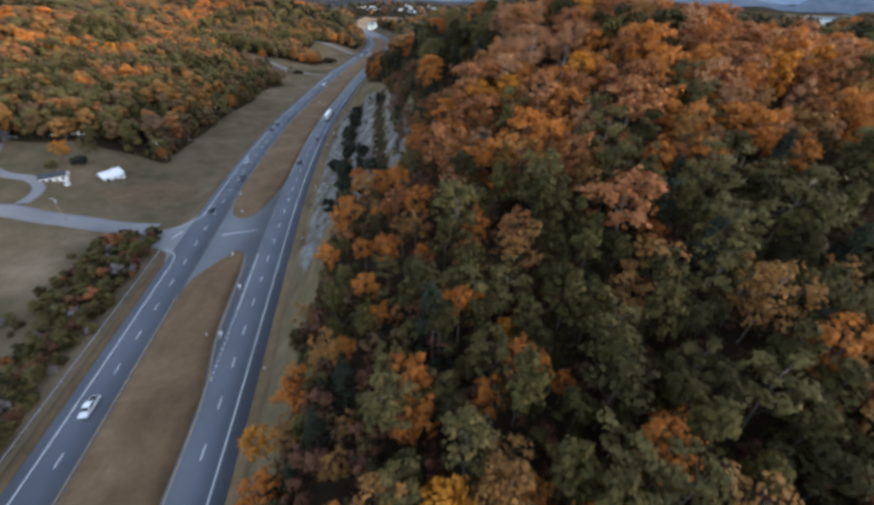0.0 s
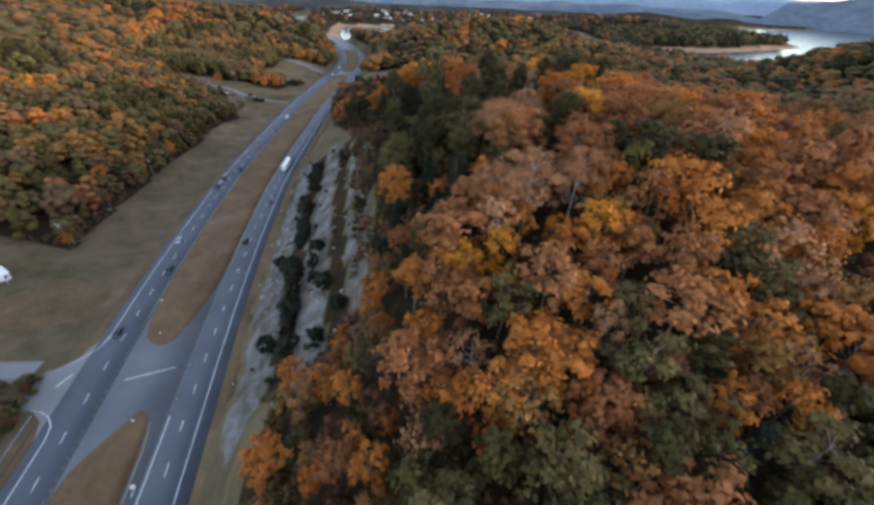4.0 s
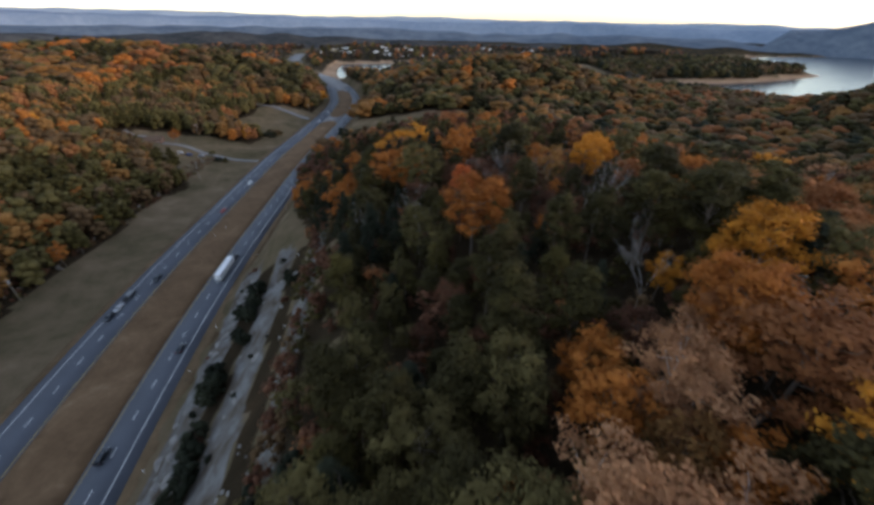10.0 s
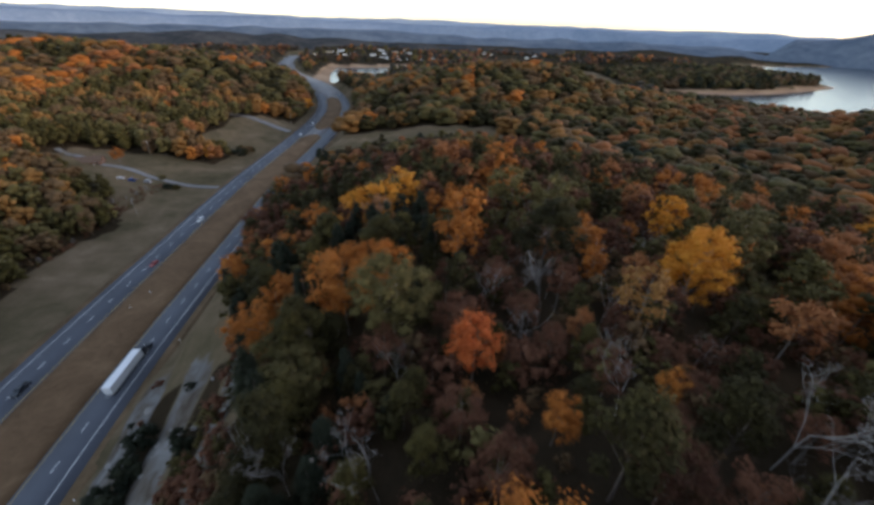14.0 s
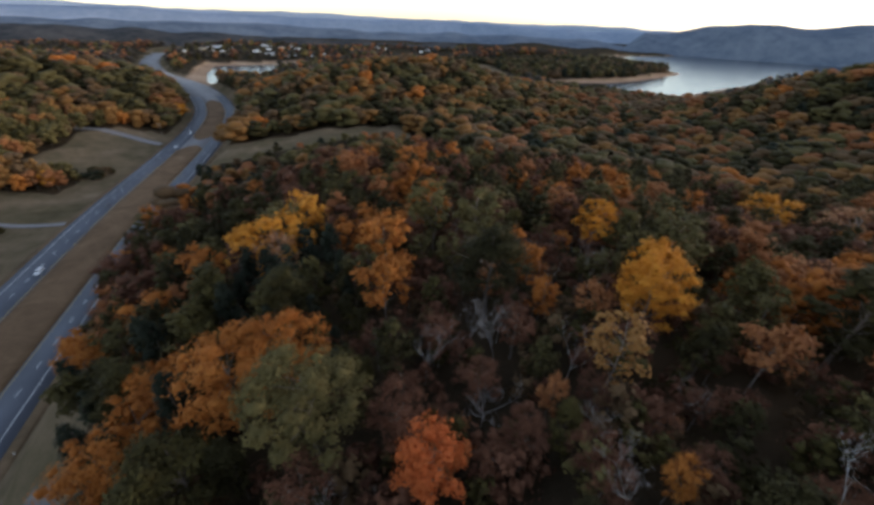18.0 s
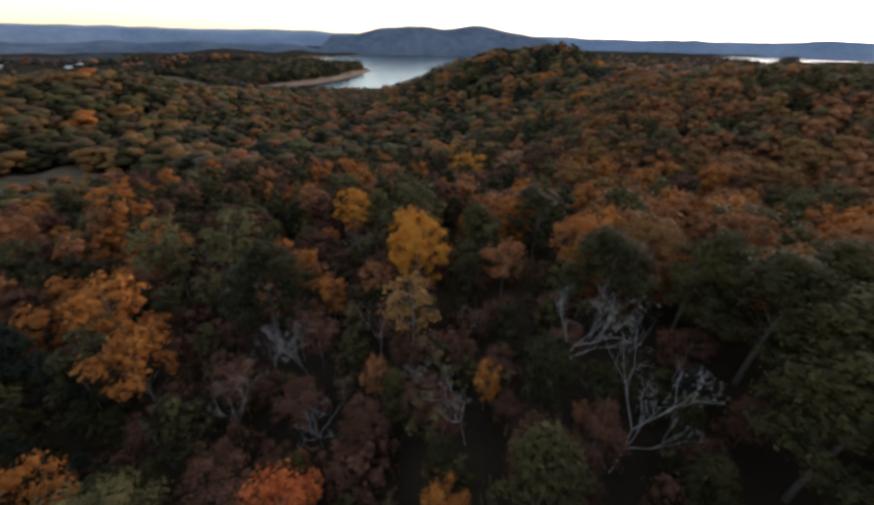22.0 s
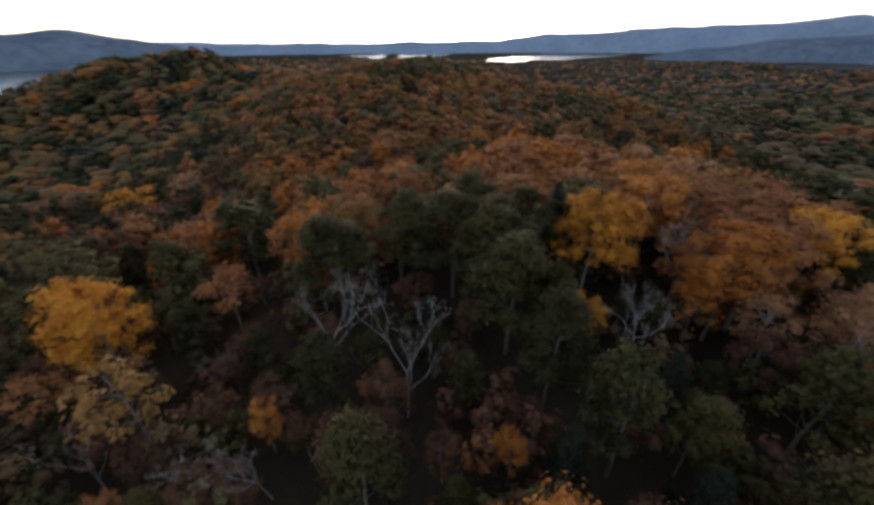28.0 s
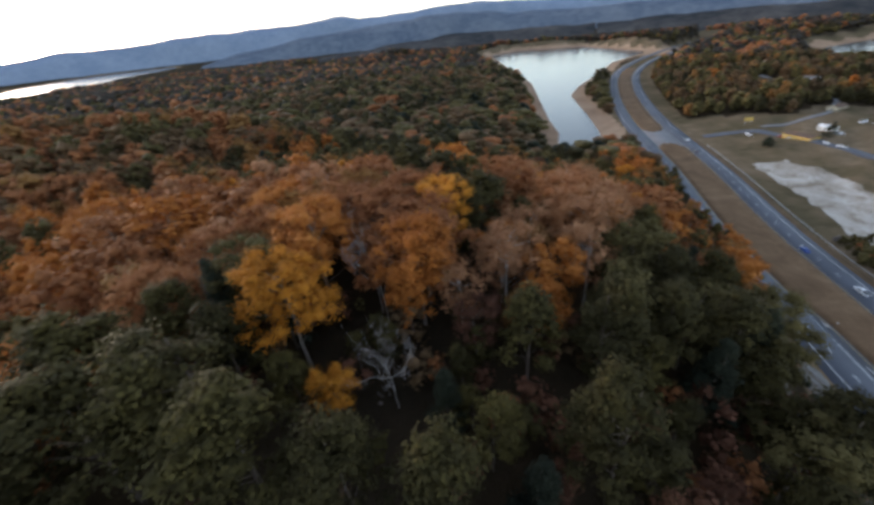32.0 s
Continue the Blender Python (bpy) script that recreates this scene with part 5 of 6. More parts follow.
ROOF = {"grey": plain("grey_shingles", (0.16, 0.15, 0.15), 0.9, vary=0.35, scale=1.2), "brown": plain("brown_shingles", (0.13, 0.085, 0.06), 0.9, vary=0.35, scale=1.2),
        "white": plain("white_metal_roof", (0.70, 0.71, 0.72), 0.5, vary=0.15, scale=0.5), "red": plain("red_metal_roof", (0.34, 0.07, 0.045), 0.6, vary=0.25, scale=0.8),
        "dark": plain("dark_shingles", (0.05, 0.055, 0.065), 0.9, vary=0.35, scale=1.2)}


def box(x0, x1, y0, y1, z0, z1, bevel=0.0):
    bm = bmesh.new()
    bmesh.ops.create_cube(bm, size=1)
    for v in bm.verts:
        v.co = Vector(((x0 + x1) / 2 + v.co.x * (x1 - x0), (y0 + y1) / 2 + v.co.y * (y1 - y0), (z0 + z1) / 2 + v.co.z * (z1 - z0)))
    if bevel:
        bmesh.ops.bevel(bm, geom=bm.edges[:], offset=bevel, segments=2, affect="EDGES", profile=0.6)
    return bm


def rod(r, length, axis="Z", seg=10, at=(0, 0, 0), r2=None):
    bm = bmesh.new()
    bmesh.ops.create_cone(bm, cap_ends=True, segments=seg, radius1=r, radius2=r if r2 is None else r2, depth=length)
    turn = {"Z": Matrix(), "X": Matrix.Rotation(radians(90), 4, "Y"), "Y": Matrix.Rotation(radians(90), 4, "X")}[axis]
    bmesh.ops.transform(bm, matrix=Matrix.Translation(at) @ turn, verts=bm.verts[:])
    return bm


def loft(profile, half, taper=0.0, bevel=0.05):
    """A body from a side outline (y, z), with its upper part drawn in."""
    bm = bmesh.new()
    zs = [p[1] for p in profile]
    lo, hi = min(zs), max(zs)
    rings = []
    for s in (-1, 1):
        rings.append([bm.verts.new((s * (half - taper * max(0, (z - lo) / (hi - lo))), y, z)) for y, z in profile])
    n = len(profile)
    for i in range(n):
        j = (i + 1) % n
        bm.faces.new((rings[0][i], rings[0][j], rings[1][j], rings[1][i]))
    bm.faces.new(rings[0][::-1])
    bm.faces.new(rings[1])
    bmesh.ops.recalc_face_normals(bm, faces=bm.faces[:])
    if bevel:
        bmesh.ops.bevel(bm, geom=bm.edges[:], offset=bevel, segments=2, affect="EDGES", profile=0.6)
    return bm


def wheel(parent, x, y, r, wide):
    t = part("wheel", rod(r, wide, "X", 16, (x, y, r)), RUBBER, parent)
    s = 1 if x > 0 else -1
    part("rim", rod(r * 0.6, 0.04, "X", 12, (x + s * (wide / 2 + 0.01), y, r)), CHROME, t)


def car(colour, style, label, y, d, facing, where=None):
    """A road vehicle facing +y; on the highway at (y, d) or at where = (x, y, z, turn)."""
    if where:
        x, yy, z, turn = where
    else:
        (x, yy), z, turn = on_line(y, d), 0.0, heading(y) + (180 if facing < 0 else 0)
    name = {"sedan": "car", "suv": "sport_utility_car", "pickup": "pickup_truck", "van": "van"}[style]
    ob = thing(name, label, "car" if style != "pickup" else "pickup", (x, yy, z), turn, "vehicles on the roads")
    p = PAINT[colour]
    if style == "sedan":
        L, hw = 4.8, 0.92
        body = [(-2.4, 0.32), (-2.42, 0.75), (-2.3, 0.98), (-1.4, 1.02), (1.0, 0.98), (2.2, 0.8), (2.4, 0.6), (2.38, 0.32)]
        cabin = [(-1.75, 0.99), (-1.05, 1.40), (0.15, 1.42), (1.0, 0.97)]
        axles = (-1.45, 1.45)
    elif style == "suv":
        L, hw = 4.9, 0.98
        body = [(-2.45, 0.4), (-2.45, 1.1), (1.1, 1.12), (2.2, 1.0), (2.42, 0.75), (2.4, 0.4)]
        cabin = [(-2.35, 1.1), (-2.1, 1.72), (0.4, 1.74), (1.15, 1.1)]
        axles = (-1.45, 1.5)
    elif style == "van":
        L, hw = 5.4, 1.0
        body = [(-2.7, 0.4), (-2.7, 1.25), (1.7, 1.2), (2.5, 1.0), (2.7, 0.7), (2.65, 0.4)]
        cabin = [(-2.65, 1.2), (-2.6, 2.05), (1.0, 2.08), (1.75, 1.2)]
        axles = (-1.7, 1.75)
    else:
        L, hw = 5.7, 1.0
        body = [(-2.85, 0.5), (-2.85, 1.1), (-0.9, 1.12), (1.4, 1.12), (2.65, 1.05), (2.85, 0.8), (2.8, 0.5)]
        cabin = [(-0.95, 1.1), (-0.8, 1.82), (0.75, 1.84), (1.5, 1.1)]
        axles = (-1.75, 1.75)
    part("body", loft(body, hw, 0.06, 0.06), p, ob)
    top = part("cabin", loft(cabin, hw - 0.06, 0.18, 0.05), p, ob)
    (y0, z0), (y1, z1), (y2, z2), (y3, z3) = cabin
    m = 0.1

    def pane(nm, a, b, inset):
        bm = bmesh.new()
        vs = [bm.verts.new(q) for q in inset]
        bm.faces.new(vs)
        part(nm, bm, GLASS, top, "dark glass")
    w0, w1 = hw - 0.16, hw - 0.3
    pane("windscreen", 0, 0, [(-w0, y3 - m + 0.06, z3 + m + 0.03), (w0, y3 - m + 0.06, z3 + m + 0.03), (w1, y2 + m + 0.05, z2 - m + 0.05), (-w1, y2 + m + 0.05, z2 - m + 0.05)])
    pane("rear_window", 0, 0, [(w0, y0 + m - 0.06, z0 + m + 0.03), (-w0, y0 + m - 0.06, z0 + m + 0.03), (-w1, y1 - m + 0.02, z1 - m + 0.05), (w1, y1 - m + 0.02, z1 - m + 0.05)])
    for s in (-1, 1):
        xa, xb = s * (hw - 0.06 + 0.02), s * (hw - 0.06 - 0.15)
        q = [(xa, y0 + 0.35, z0 + 0.12), (xa, y3 - 0.3, z0 + 0.12), (xb, y2 - 0.02, z1 - 0.1), (xb, y1 + 0.1, z1 - 0.1)]
        pane("side_window", 0, 0, q if s > 0 else q[::-1])
        part("headlight", box(s * 0.62 - 0.2, s * 0.62 + 0.2, body[-2][0] - 0.1, body[-2][0] + 0.03, 0.62, 0.78, 0.03), LAMP_WHITE, ob)
        part("tail_light", box(s * 0.7 - 0.14, s * 0.7 + 0.14, body[0][0] - 0.03, body[0][0] + 0.08, 0.75, 0.95, 0.03), LAMP_RED, ob)
        for a in axles:
            wheel(ob, s * (hw - 0.1), a, 0.34 if style == "sedan" else 0.39, 0.24)
    if style == "pickup":
        part("cargo_bed", box(-0.8, 0.8, -2.7, -1.0, 1.08, 1.15, 0.02), RUBBER, ob, "dark open cargo bed")
    return ob


def semi(y, d, facing):
    (x, yy), turn = on_line(y, d), heading(y) + (180 if facing < 0 else 0)
    ob = thing("semi_truck", "white box trailer pulled by a dark semi tractor", "truck", (x, yy, 0), turn)
    t = part("trailer", box(-1.3, 1.3, -11.2, 4.9, 1.15, 4.1, 0.05), TRAILER, ob)
    part("rear_door", box(-1.2, -0.02, -11.26, -11.19, 1.25, 4.0, 0.01), TRAILER, t)
    part("rear_door", box(0.02, 1.2, -11.26, -11.19, 1.25, 4.0, 0.01), TRAILER, t)
    part("bumper", box(-1.1, 1.1, -11.25, -11.1, 0.55, 0.72, 0.02), STEEL, t)
    part("chassis", box(-0.5, 0.5, -10.8, 9.2, 0.75, 1.12, 0.03), RUBBER, ob)
    part("sleeper", box(-1.22, 1.22, 5.3, 7.0, 1.1, 3.6, 0.15), PAINT["dark"], ob)
    cab = part("cab", loft([(6.9, 0.95), (6.9, 3.0), (8.1, 2.95), (8.5, 2.1), (10.2, 1.9), (10.4, 1.4), (10.4, 0.6), (7.0, 0.6)], 1.2, 0.14, 0.08), PAINT["dark"], ob)
    bm = bmesh.new()
    bm.faces.new([bm.verts.new(q) for q in ((-0.95, 8.52, 2.2), (0.95, 8.52, 2.2), (0.9, 8.2, 2.85), (-0.9, 8.2, 2.85))])
    part("windscreen", bm, GLASS, cab)
    for s in (-1, 1):
        part("fuel_tank", rod(0.33, 1.6, "Y", 14, (s * 0.95, 7.2, 0.75)), CHROME, ob)
        part("exhaust_stack", rod(0.09, 2.6, "Z", 10, (s * 1.1, 7.05, 2.6)), CHROME, ob)
        wheel(ob, s * 1.05, 9.4, 0.5, 0.3)
        for a in (-9.6, -8.3, 5.2, 6.5):
            wheel(ob, s * 0.95, a, 0.5, 0.55)
    return ob


def flatbed(y, d, facing):
    (x, yy), turn = on_line(y, d), heading(y) + (180 if facing < 0 else 0)
    ob = thing("utility_trailer", "long dark flat trailer with grey equipment behind a pickup", "trailer", (x, yy, 0), turn)
    part("deck", box(-1.1, 1.1, -4.5, 3.0, 0.7, 0.86, 0.03), RUBBER, ob)
    part("load", box(-0.9, 0.9, -3.5, 0.2, 0.86, 1.9, 0.2), PAINT["grey"], ob, "grey covered equipment")
    part("drawbar", box(-0.08, 0.08, 2.9, 4.6, 0.55, 0.68), STEEL, ob)
    for s in (-1, 1):
        for a in (-1.6, -0.6):
            wheel(ob, s * 1.0, a, 0.36, 0.22)


car("white", "pickup", "white pickup truck driving on the highway", 51.0, -15.5 + 0.8, -1)
car("dark", "sedan", "dark sedan beside the median opening", 144.3, -16.6, -1)
car("dark", "suv", "dark sport utility car in the passing lane", 196.2, 12.5, 1)
car("dark", "sedan", "black sedan in the outer lane", 235.3, 16.8, 1)
car("silver", "sedan", "silver sedan on the highway", 200.2, -16.5, -1)
car("dark", "suv", "dark sport utility car with grey roof", 177.7, -12.6, -1)
car("silver", "sedan", "silver sedan following another car", 261.0, -17.0, -1)
car("dark", "pickup", "dark pickup truck on the highway", 281.0, -12.7, -1)
car("red", "sedan", "dark red sedan on the highway", 352.5, -12.6, -1)
car("white", "suv", "white sport utility car on the highway", 398.9, -12.6, -1)
car("dark", "sedan", "dark sedan far up the highway", 471.0, -12.8, -1)
car("white", "sedan", "white sedan near the far median opening", 598.2, -13.0, -1)
car("white", "van", "white van far up the highway", 649.0, -13.0, -1)
semi(288.0, 15.4, 1)
flatbed(268.0, -17.2, -1)
car("dark", "pickup", "black pickup pulling a trailer", 261.0 - 5.2, -17.2, -1)
car("blue", "sedan", "bright blue sedan on the highway", 20.5, -13.0, -1)
car("dark", "sedan", "dark sedan on the southern bend", -312.0, -14.0, -1)
car("grey", "suv", "grey sport utility car near the southern opening", -152.0, 14.6, 1)
car("white", "sedan", "white sedan waiting at the southern opening", -157.0, -16.8, -1)
car("dark", "sedan", "black sedan passing the grass median", -126.6, -13.0, -1)
car("white", "sedan", "white sedan by the lake shore", -560.0, 15.0, 1)


# ---- roadside furniture ----
def guard_rail(y0, y1, d):
    x, y = on_line(y0, d)
    ob = thing("guard_rail", "long galvanised steel guard rail on posts", "guard rail", (0, 0, 0))
    prof = [(0.0, 0.42), (0.05, 0.47), (0.05, 0.53), (0.0, 0.58), (0.05, 0.63), (0.05, 0.69), (0.0, 0.74), (-0.03, 0.74), (-0.03, 0.42)]
    n = int((y1 - y0) / 4) + 1
    vs, fs = [], []
    k = len(prof)
    zs = []
    for i in range(n):
        yy = y0 + (y1 - y0) * i / (n - 1)
        a, b = on_line(yy, d)
        g = max(spot(a, b), -0.1)
        zs.append(g)
        for u, z in prof:
            px, py = on_line(yy, d + u)
            vs.append((px, py, g + z))
        if i:
            for q in range(k):
                o, r = (i - 1) * k + q, (i - 1) * k + (q + 1) % k
                fs.append((o, o + k, r + k, r))
    rail = new("rail", mesh_from("rail", vs, fs, [STEEL]))
    rail.parent = ob
    bm = box(-0.07, 0.07, -0.05, 0.05, -0.6, 0.7)
    me = bpy.data.meshes.new("post")
    bm.to_mesh(me)
    bm.free()
    me.materials.append(STEEL)
    for i in range(n):
        yy = y0 + (y1 - y0) * i / (n - 1)
        a, b = on_line(yy, d - 0.1)
        q = new("post", me)
        q.parent = ob
        q.matrix_world = pose(a, b, zs[i], 0, 0, heading(yy))


guard_rail(-140, 116, -25.8)


def marker_post(y, d, sign=False):
    a, b = on_line(y, d)
    z = spot(a, b)
    ob = thing("road_marker", "white roadside marker post in brown grass" if not sign else "small white sign on a post at the median nose", "road sign", (a, b, z), heading(y), "markers along the highway")
    part("post", box(-0.04, 0.04, -0.03, 0.03, -0.4, 1.3), STEEL, ob)
    part("plate", box(-0.3 if sign else -0.16, 0.3 if sign else 0.16, -0.06, -0.03, 0.8 if sign else 0.9, 1.6 if sign else 1.5, 0.01), PAINT["white"], ob)


for yy, d in ((223.6, 24.2), (190, 25.5), (162, 25.5), (245, 25.5), (300, 25), (355, 25), (116, 25.5), (55.6, 23.4), (20, 23.6), (70, 4.8), (320, -4), (330, -2)):
    marker_post(yy, d)
for yy, d in ((141.5, -3.0), (158.7, -8.6), (109, 1.6), (600, 0), (-148, 1)):
    marker_post(yy, d, True)


def utility_pole(x, y, turn=0.0, tall=10.5, lamp=False):
    ob = thing("utility_pole", "weathered wooden utility pole with a crossarm at the wood edge", "utility pole", (x, y, spot(x, y)), turn, "utility poles along the fields")
    part("pole", rod(0.17, tall + 1, "Z", 10, (0, 0, tall / 2 - 0.5), 0.11), WOOD_POLE, ob)
    arm = part("crossarm", box(-1.2, 1.2, -0.06, 0.06, tall - 0.75, tall - 0.6), WOOD_POLE, ob)
    for s in (-1.05, -0.4, 0.4, 1.05):
        part("insulator", rod(0.05, 0.2, "Z", 8, (s, 0, tall - 0.5)), TRAILER, arm)
    part("transformer", rod(0.28, 0.8, "Z", 12, (0.35, 0, tall - 1.6)), STEEL, ob)


for x, y in ((-144, 124), (-147, 190), (-151, 262), (-155, 333), (-149, 402), (-188, 487), (-156, 497), (-128, 640)):
    utility_pole(x, y, 10)


# ---- houses ----
def house(label, x, y, turn, wide, deep, wall, rise, siding, roof, name="house", openings=3, group="", porch=False, eave=0.4):
    """A gabled building: walls, two roof slopes, windows with frames, doors."""
    z = min(spot(x + a, y + b) for a in (-wide / 2, wide / 2) for b in (-deep / 2, deep / 2))
    ob = thing(name, label, "house" if name != "shop" else "shop", (x, y, z), turn, group)
    a, b = wide / 2, deep / 2
    bm = bmesh.new()
    lo = -0.8
    pts = [(-b, lo), (b, lo), (b, wall), (0, wall + rise), (-b, wall)]
    rings = [[bm.verts.new((s * a, q[0], q[1])) for q in pts] for s in (-1, 1)]
    for i in range(5):
        j = (i + 1) % 5
        bm.faces.new((rings[0][i], rings[0][j], rings[1][j], rings[1][i]))
    bm.faces.new(rings[0][::-1])
    bm.faces.new(rings[1])
    bmesh.ops.recalc_face_normals(bm, faces=bm.faces[:])
    w = part("wall", bm, SIDING[siding], ob)
    slope = rise / b
    for s in (-1, 1):
        bm = bmesh.new()
        lowb = b + eave
        zl = wall - slope * eave
        q = [(-a - eave, s * lowb, zl), (a + eave, s * lowb, zl), (a + eave, 0, wall + rise), (-a - eave, 0, wall + rise)]
        lo_v = [bm.verts.new((u, v, t + 0.06)) for u, v, t in q]
        hi_v = [bm.verts.new((u, v, t + 0.22)) for u, v, t in q]
        bm.faces.new(lo_v)
        bm.faces.new(hi_v)
        for i in range(4):
            bm.faces.new((lo_v[i], lo_v[(i + 1) % 4], hi_v[(i + 1) % 4], hi_v[i]))
        bmesh.ops.recalc_face_normals(bm, faces=bm.faces[:])
        part("roof", bm, ROOF[roof], ob)
    for s in (-1, 1):
        for i in range(openings):
            u = -a + wide * (i + 0.5) / openings
            door = i == openings // 2 and s < 0
            hz = (0.0, 2.05) if door else (0.9, 2.1)
            hw = 0.48 if door else 0.6
            if hz[1] < wall:
                f = part("door" if door else "window", box(u - hw - 0.07, u + hw + 0.07, s * b - 0.04, s * b + 0.04, hz[0], hz[1] + 0.07), TRAILER, ob)
                part("pane" if not door else "door_leaf", box(u - hw, u + hw, s * b - 0.06, s * b + 0.06, hz[0] + 0.05, hz[1]), GLASS if not door else WOOD_POLE, f)
    for s in (-1, 1):
        f = part("window", box(s * a - 0.04, s * a + 0.04, -0.65, 0.65, 0.9, 2.1), TRAILER, ob)
        part("pane", box(s * a - 0.06, s * a + 0.06, -0.55, 0.55, 0.98, 2.02), GLASS, f)
    if porch:
        part("porch_roof", box(-a * 0.6, a * 0.6, -b - 2.4, -b - 0.05, wall - 0.35, wall - 0.2, 0.02), ROOF[roof], ob)
        for u in (-a * 0.55, a * 0.55):
            part("porch_post", box(u - 0.07, u + 0.07, -b - 2.3, -b - 2.16, -0.6, wall - 0.35), TRAILER, ob)
    part("chimney", box(a * 0.4, a * 0.4 + 0.7, 0.3, 1.0, wall, wall + rise + 0.9, 0.03), SIDING["brick"], ob)
    return ob


house("white gabled house beside a yellow-green tree", -155, 164, 62, 8.5, 6, 2.8, 1.8, "white", "white", porch=True)
house("low carport with a dark roof and open front", -170, 153, 30, 9, 6.5, 2.6, 1.0, "white", "dark", name="carport", openings=4)
house("long white mobile home at the wood edge", -195, 198, 24, 17, 5, 2.8, 0.8, "white", "dark", name="mobile_home", openings=6)
house("small white shed at the wood edge", -177, 212, 24, 7, 4, 2.5, 0.8, "white", "white", name="shed", openings=2)
house("brown-roofed farmhouse beside an orange tree", -211, 459, 20, 15, 9, 3.0, 2.2, "brick", "brown", porch=True)
house("pale outbuilding among trees", -303, 577, 10, 9, 6, 2.8, 1.6, "white", "grey", name="shed", openings=2)
house("white barn among trees", -346, 540, -20, 12, 7, 3.2, 1.8, "white", "white", name="barn", openings=3)
car("white", "sedan", "white sedan parked by the carport", 0, 0, 1, (-163, 150, spot(-163, 150), 40))
car("dark", "suv", "dark car parked in the drive", 0, 0, 1, (-216, 186, spot(-216, 186), -40))
car("blue", "pickup", "blue pickup parked in the farmyard", 0, 0, 1, (-175, 442, spot(-175, 442), 80))
car("silver", "van", "silver van parked in the farmyard", 0, 0, 1, (-167, 444, spot(-167, 444), 75))
car("white", "sedan", "white sedan parked in the farmyard", 0, 0, 1, (-181, 441, spot(-181, 441), 85))

# roadside shop, sign and car park in the south
house("long roadside shop with a yellow front and red roof", -127, -146, -56, 20, 9, 3.4, 1.4, "yellow", "brown", name="shop", openings=7, porch=True)
house("small white building behind the shop", -150, -166, -56, 10, 6, 3.0, 1.2, "white", "white", openings=3)


def roadside_sign(x, y, turn):
    ob = thing("roadside_sign", "blank yellow roadside sign board on two posts", "sign", (x, y, spot(x, y)), turn)
    for s in (-2.2, 2.2):
        part("post", box(s - 0.1, s + 0.1, -0.1, 0.1, -0.5, 5.6), STEEL, ob)
    part("board", box(-3.4, 3.4, -0.15, 0.15, 3.0, 5.8, 0.05), SIDING["yellow"], ob)


roadside_sign(-108, -195, 10)
for i, (x, y, c, st) in enumerate(((-101, -165, "white", "suv"), (-118, -152, "red", "sedan"), (-122, -147, "silver", "sedan"), (-132, -136, "grey", "sedan"), (-136, -131, "white", "sedan"), (-141, -122, "white", "pickup"), (-150, -150, "white", "van"), (-176, -180, "white", "van"), (-182, -176, "white", "van"))):
    car(c, st, c + " vehicle parked near the roadside shop", 0, 0, 1, (x, y, spot(x, y) + 0.15, 35 + 37 * i))
for lab, x, y, tn, w, d, sd, rf in (("grey-roofed house on the wooded hill", -136, -315, 20, 12, 8, "brick", "grey"), ("white house under autumn trees", -198, -336, -30, 13, 8, "white", "grey"),
                                    ("house with a red roof on the hill", -214, -507, 15, 13, 8, "cream", "red"), ("long brown-roofed house on the hill", -152, -444, -10, 14, 8, "brick", "brown"),
                                    ("pale house beside the hill lane", -178, -225, 40, 14, 8, "cream", "brown"), ("long white building in the valley", -240, -262, 75, 26, 11, "white", "white"),
                                    ("white workshop in the valley", -228, -215, 75, 20, 10, "white", "white"), ("low white boat shed on the lake shore", 12, -104, 65, 11, 6, "white", "white")):
    house(lab, x, y, tn, w, d, 3.0, 1.8, sd, rf)
# far town in the north
rt = random.Random(5)
for i in range(56):
    u = rt.uniform(-0.30, 0.06) if i < 42 else rt.uniform(0.15, 0.34)
    far = rt.uniform(1260, 1600)
    x, y = 12 + far * math.sin(u), 200 + far * math.cos(u)
    if abs(float(lateral(np.array([x]), np.array([y]))[0])) < 40 or float(lake_distance(np.array([x]), np.array([y]))[0]) < 45:
        continue
    house(rt.choice(("small white house in the far town", "pale house with a grey roof in the far town")), x, y, rt.uniform(0, 180), rt.uniform(11, 26), rt.uniform(8, 12), 3.6, 2.0, rt.choice(("white", "white", "cream")), rt.choice(("white", "grey", "white")), group="houses of the far town", openings=2)


# ---- shrubs, boulders and scrub ----
BUSH = {}


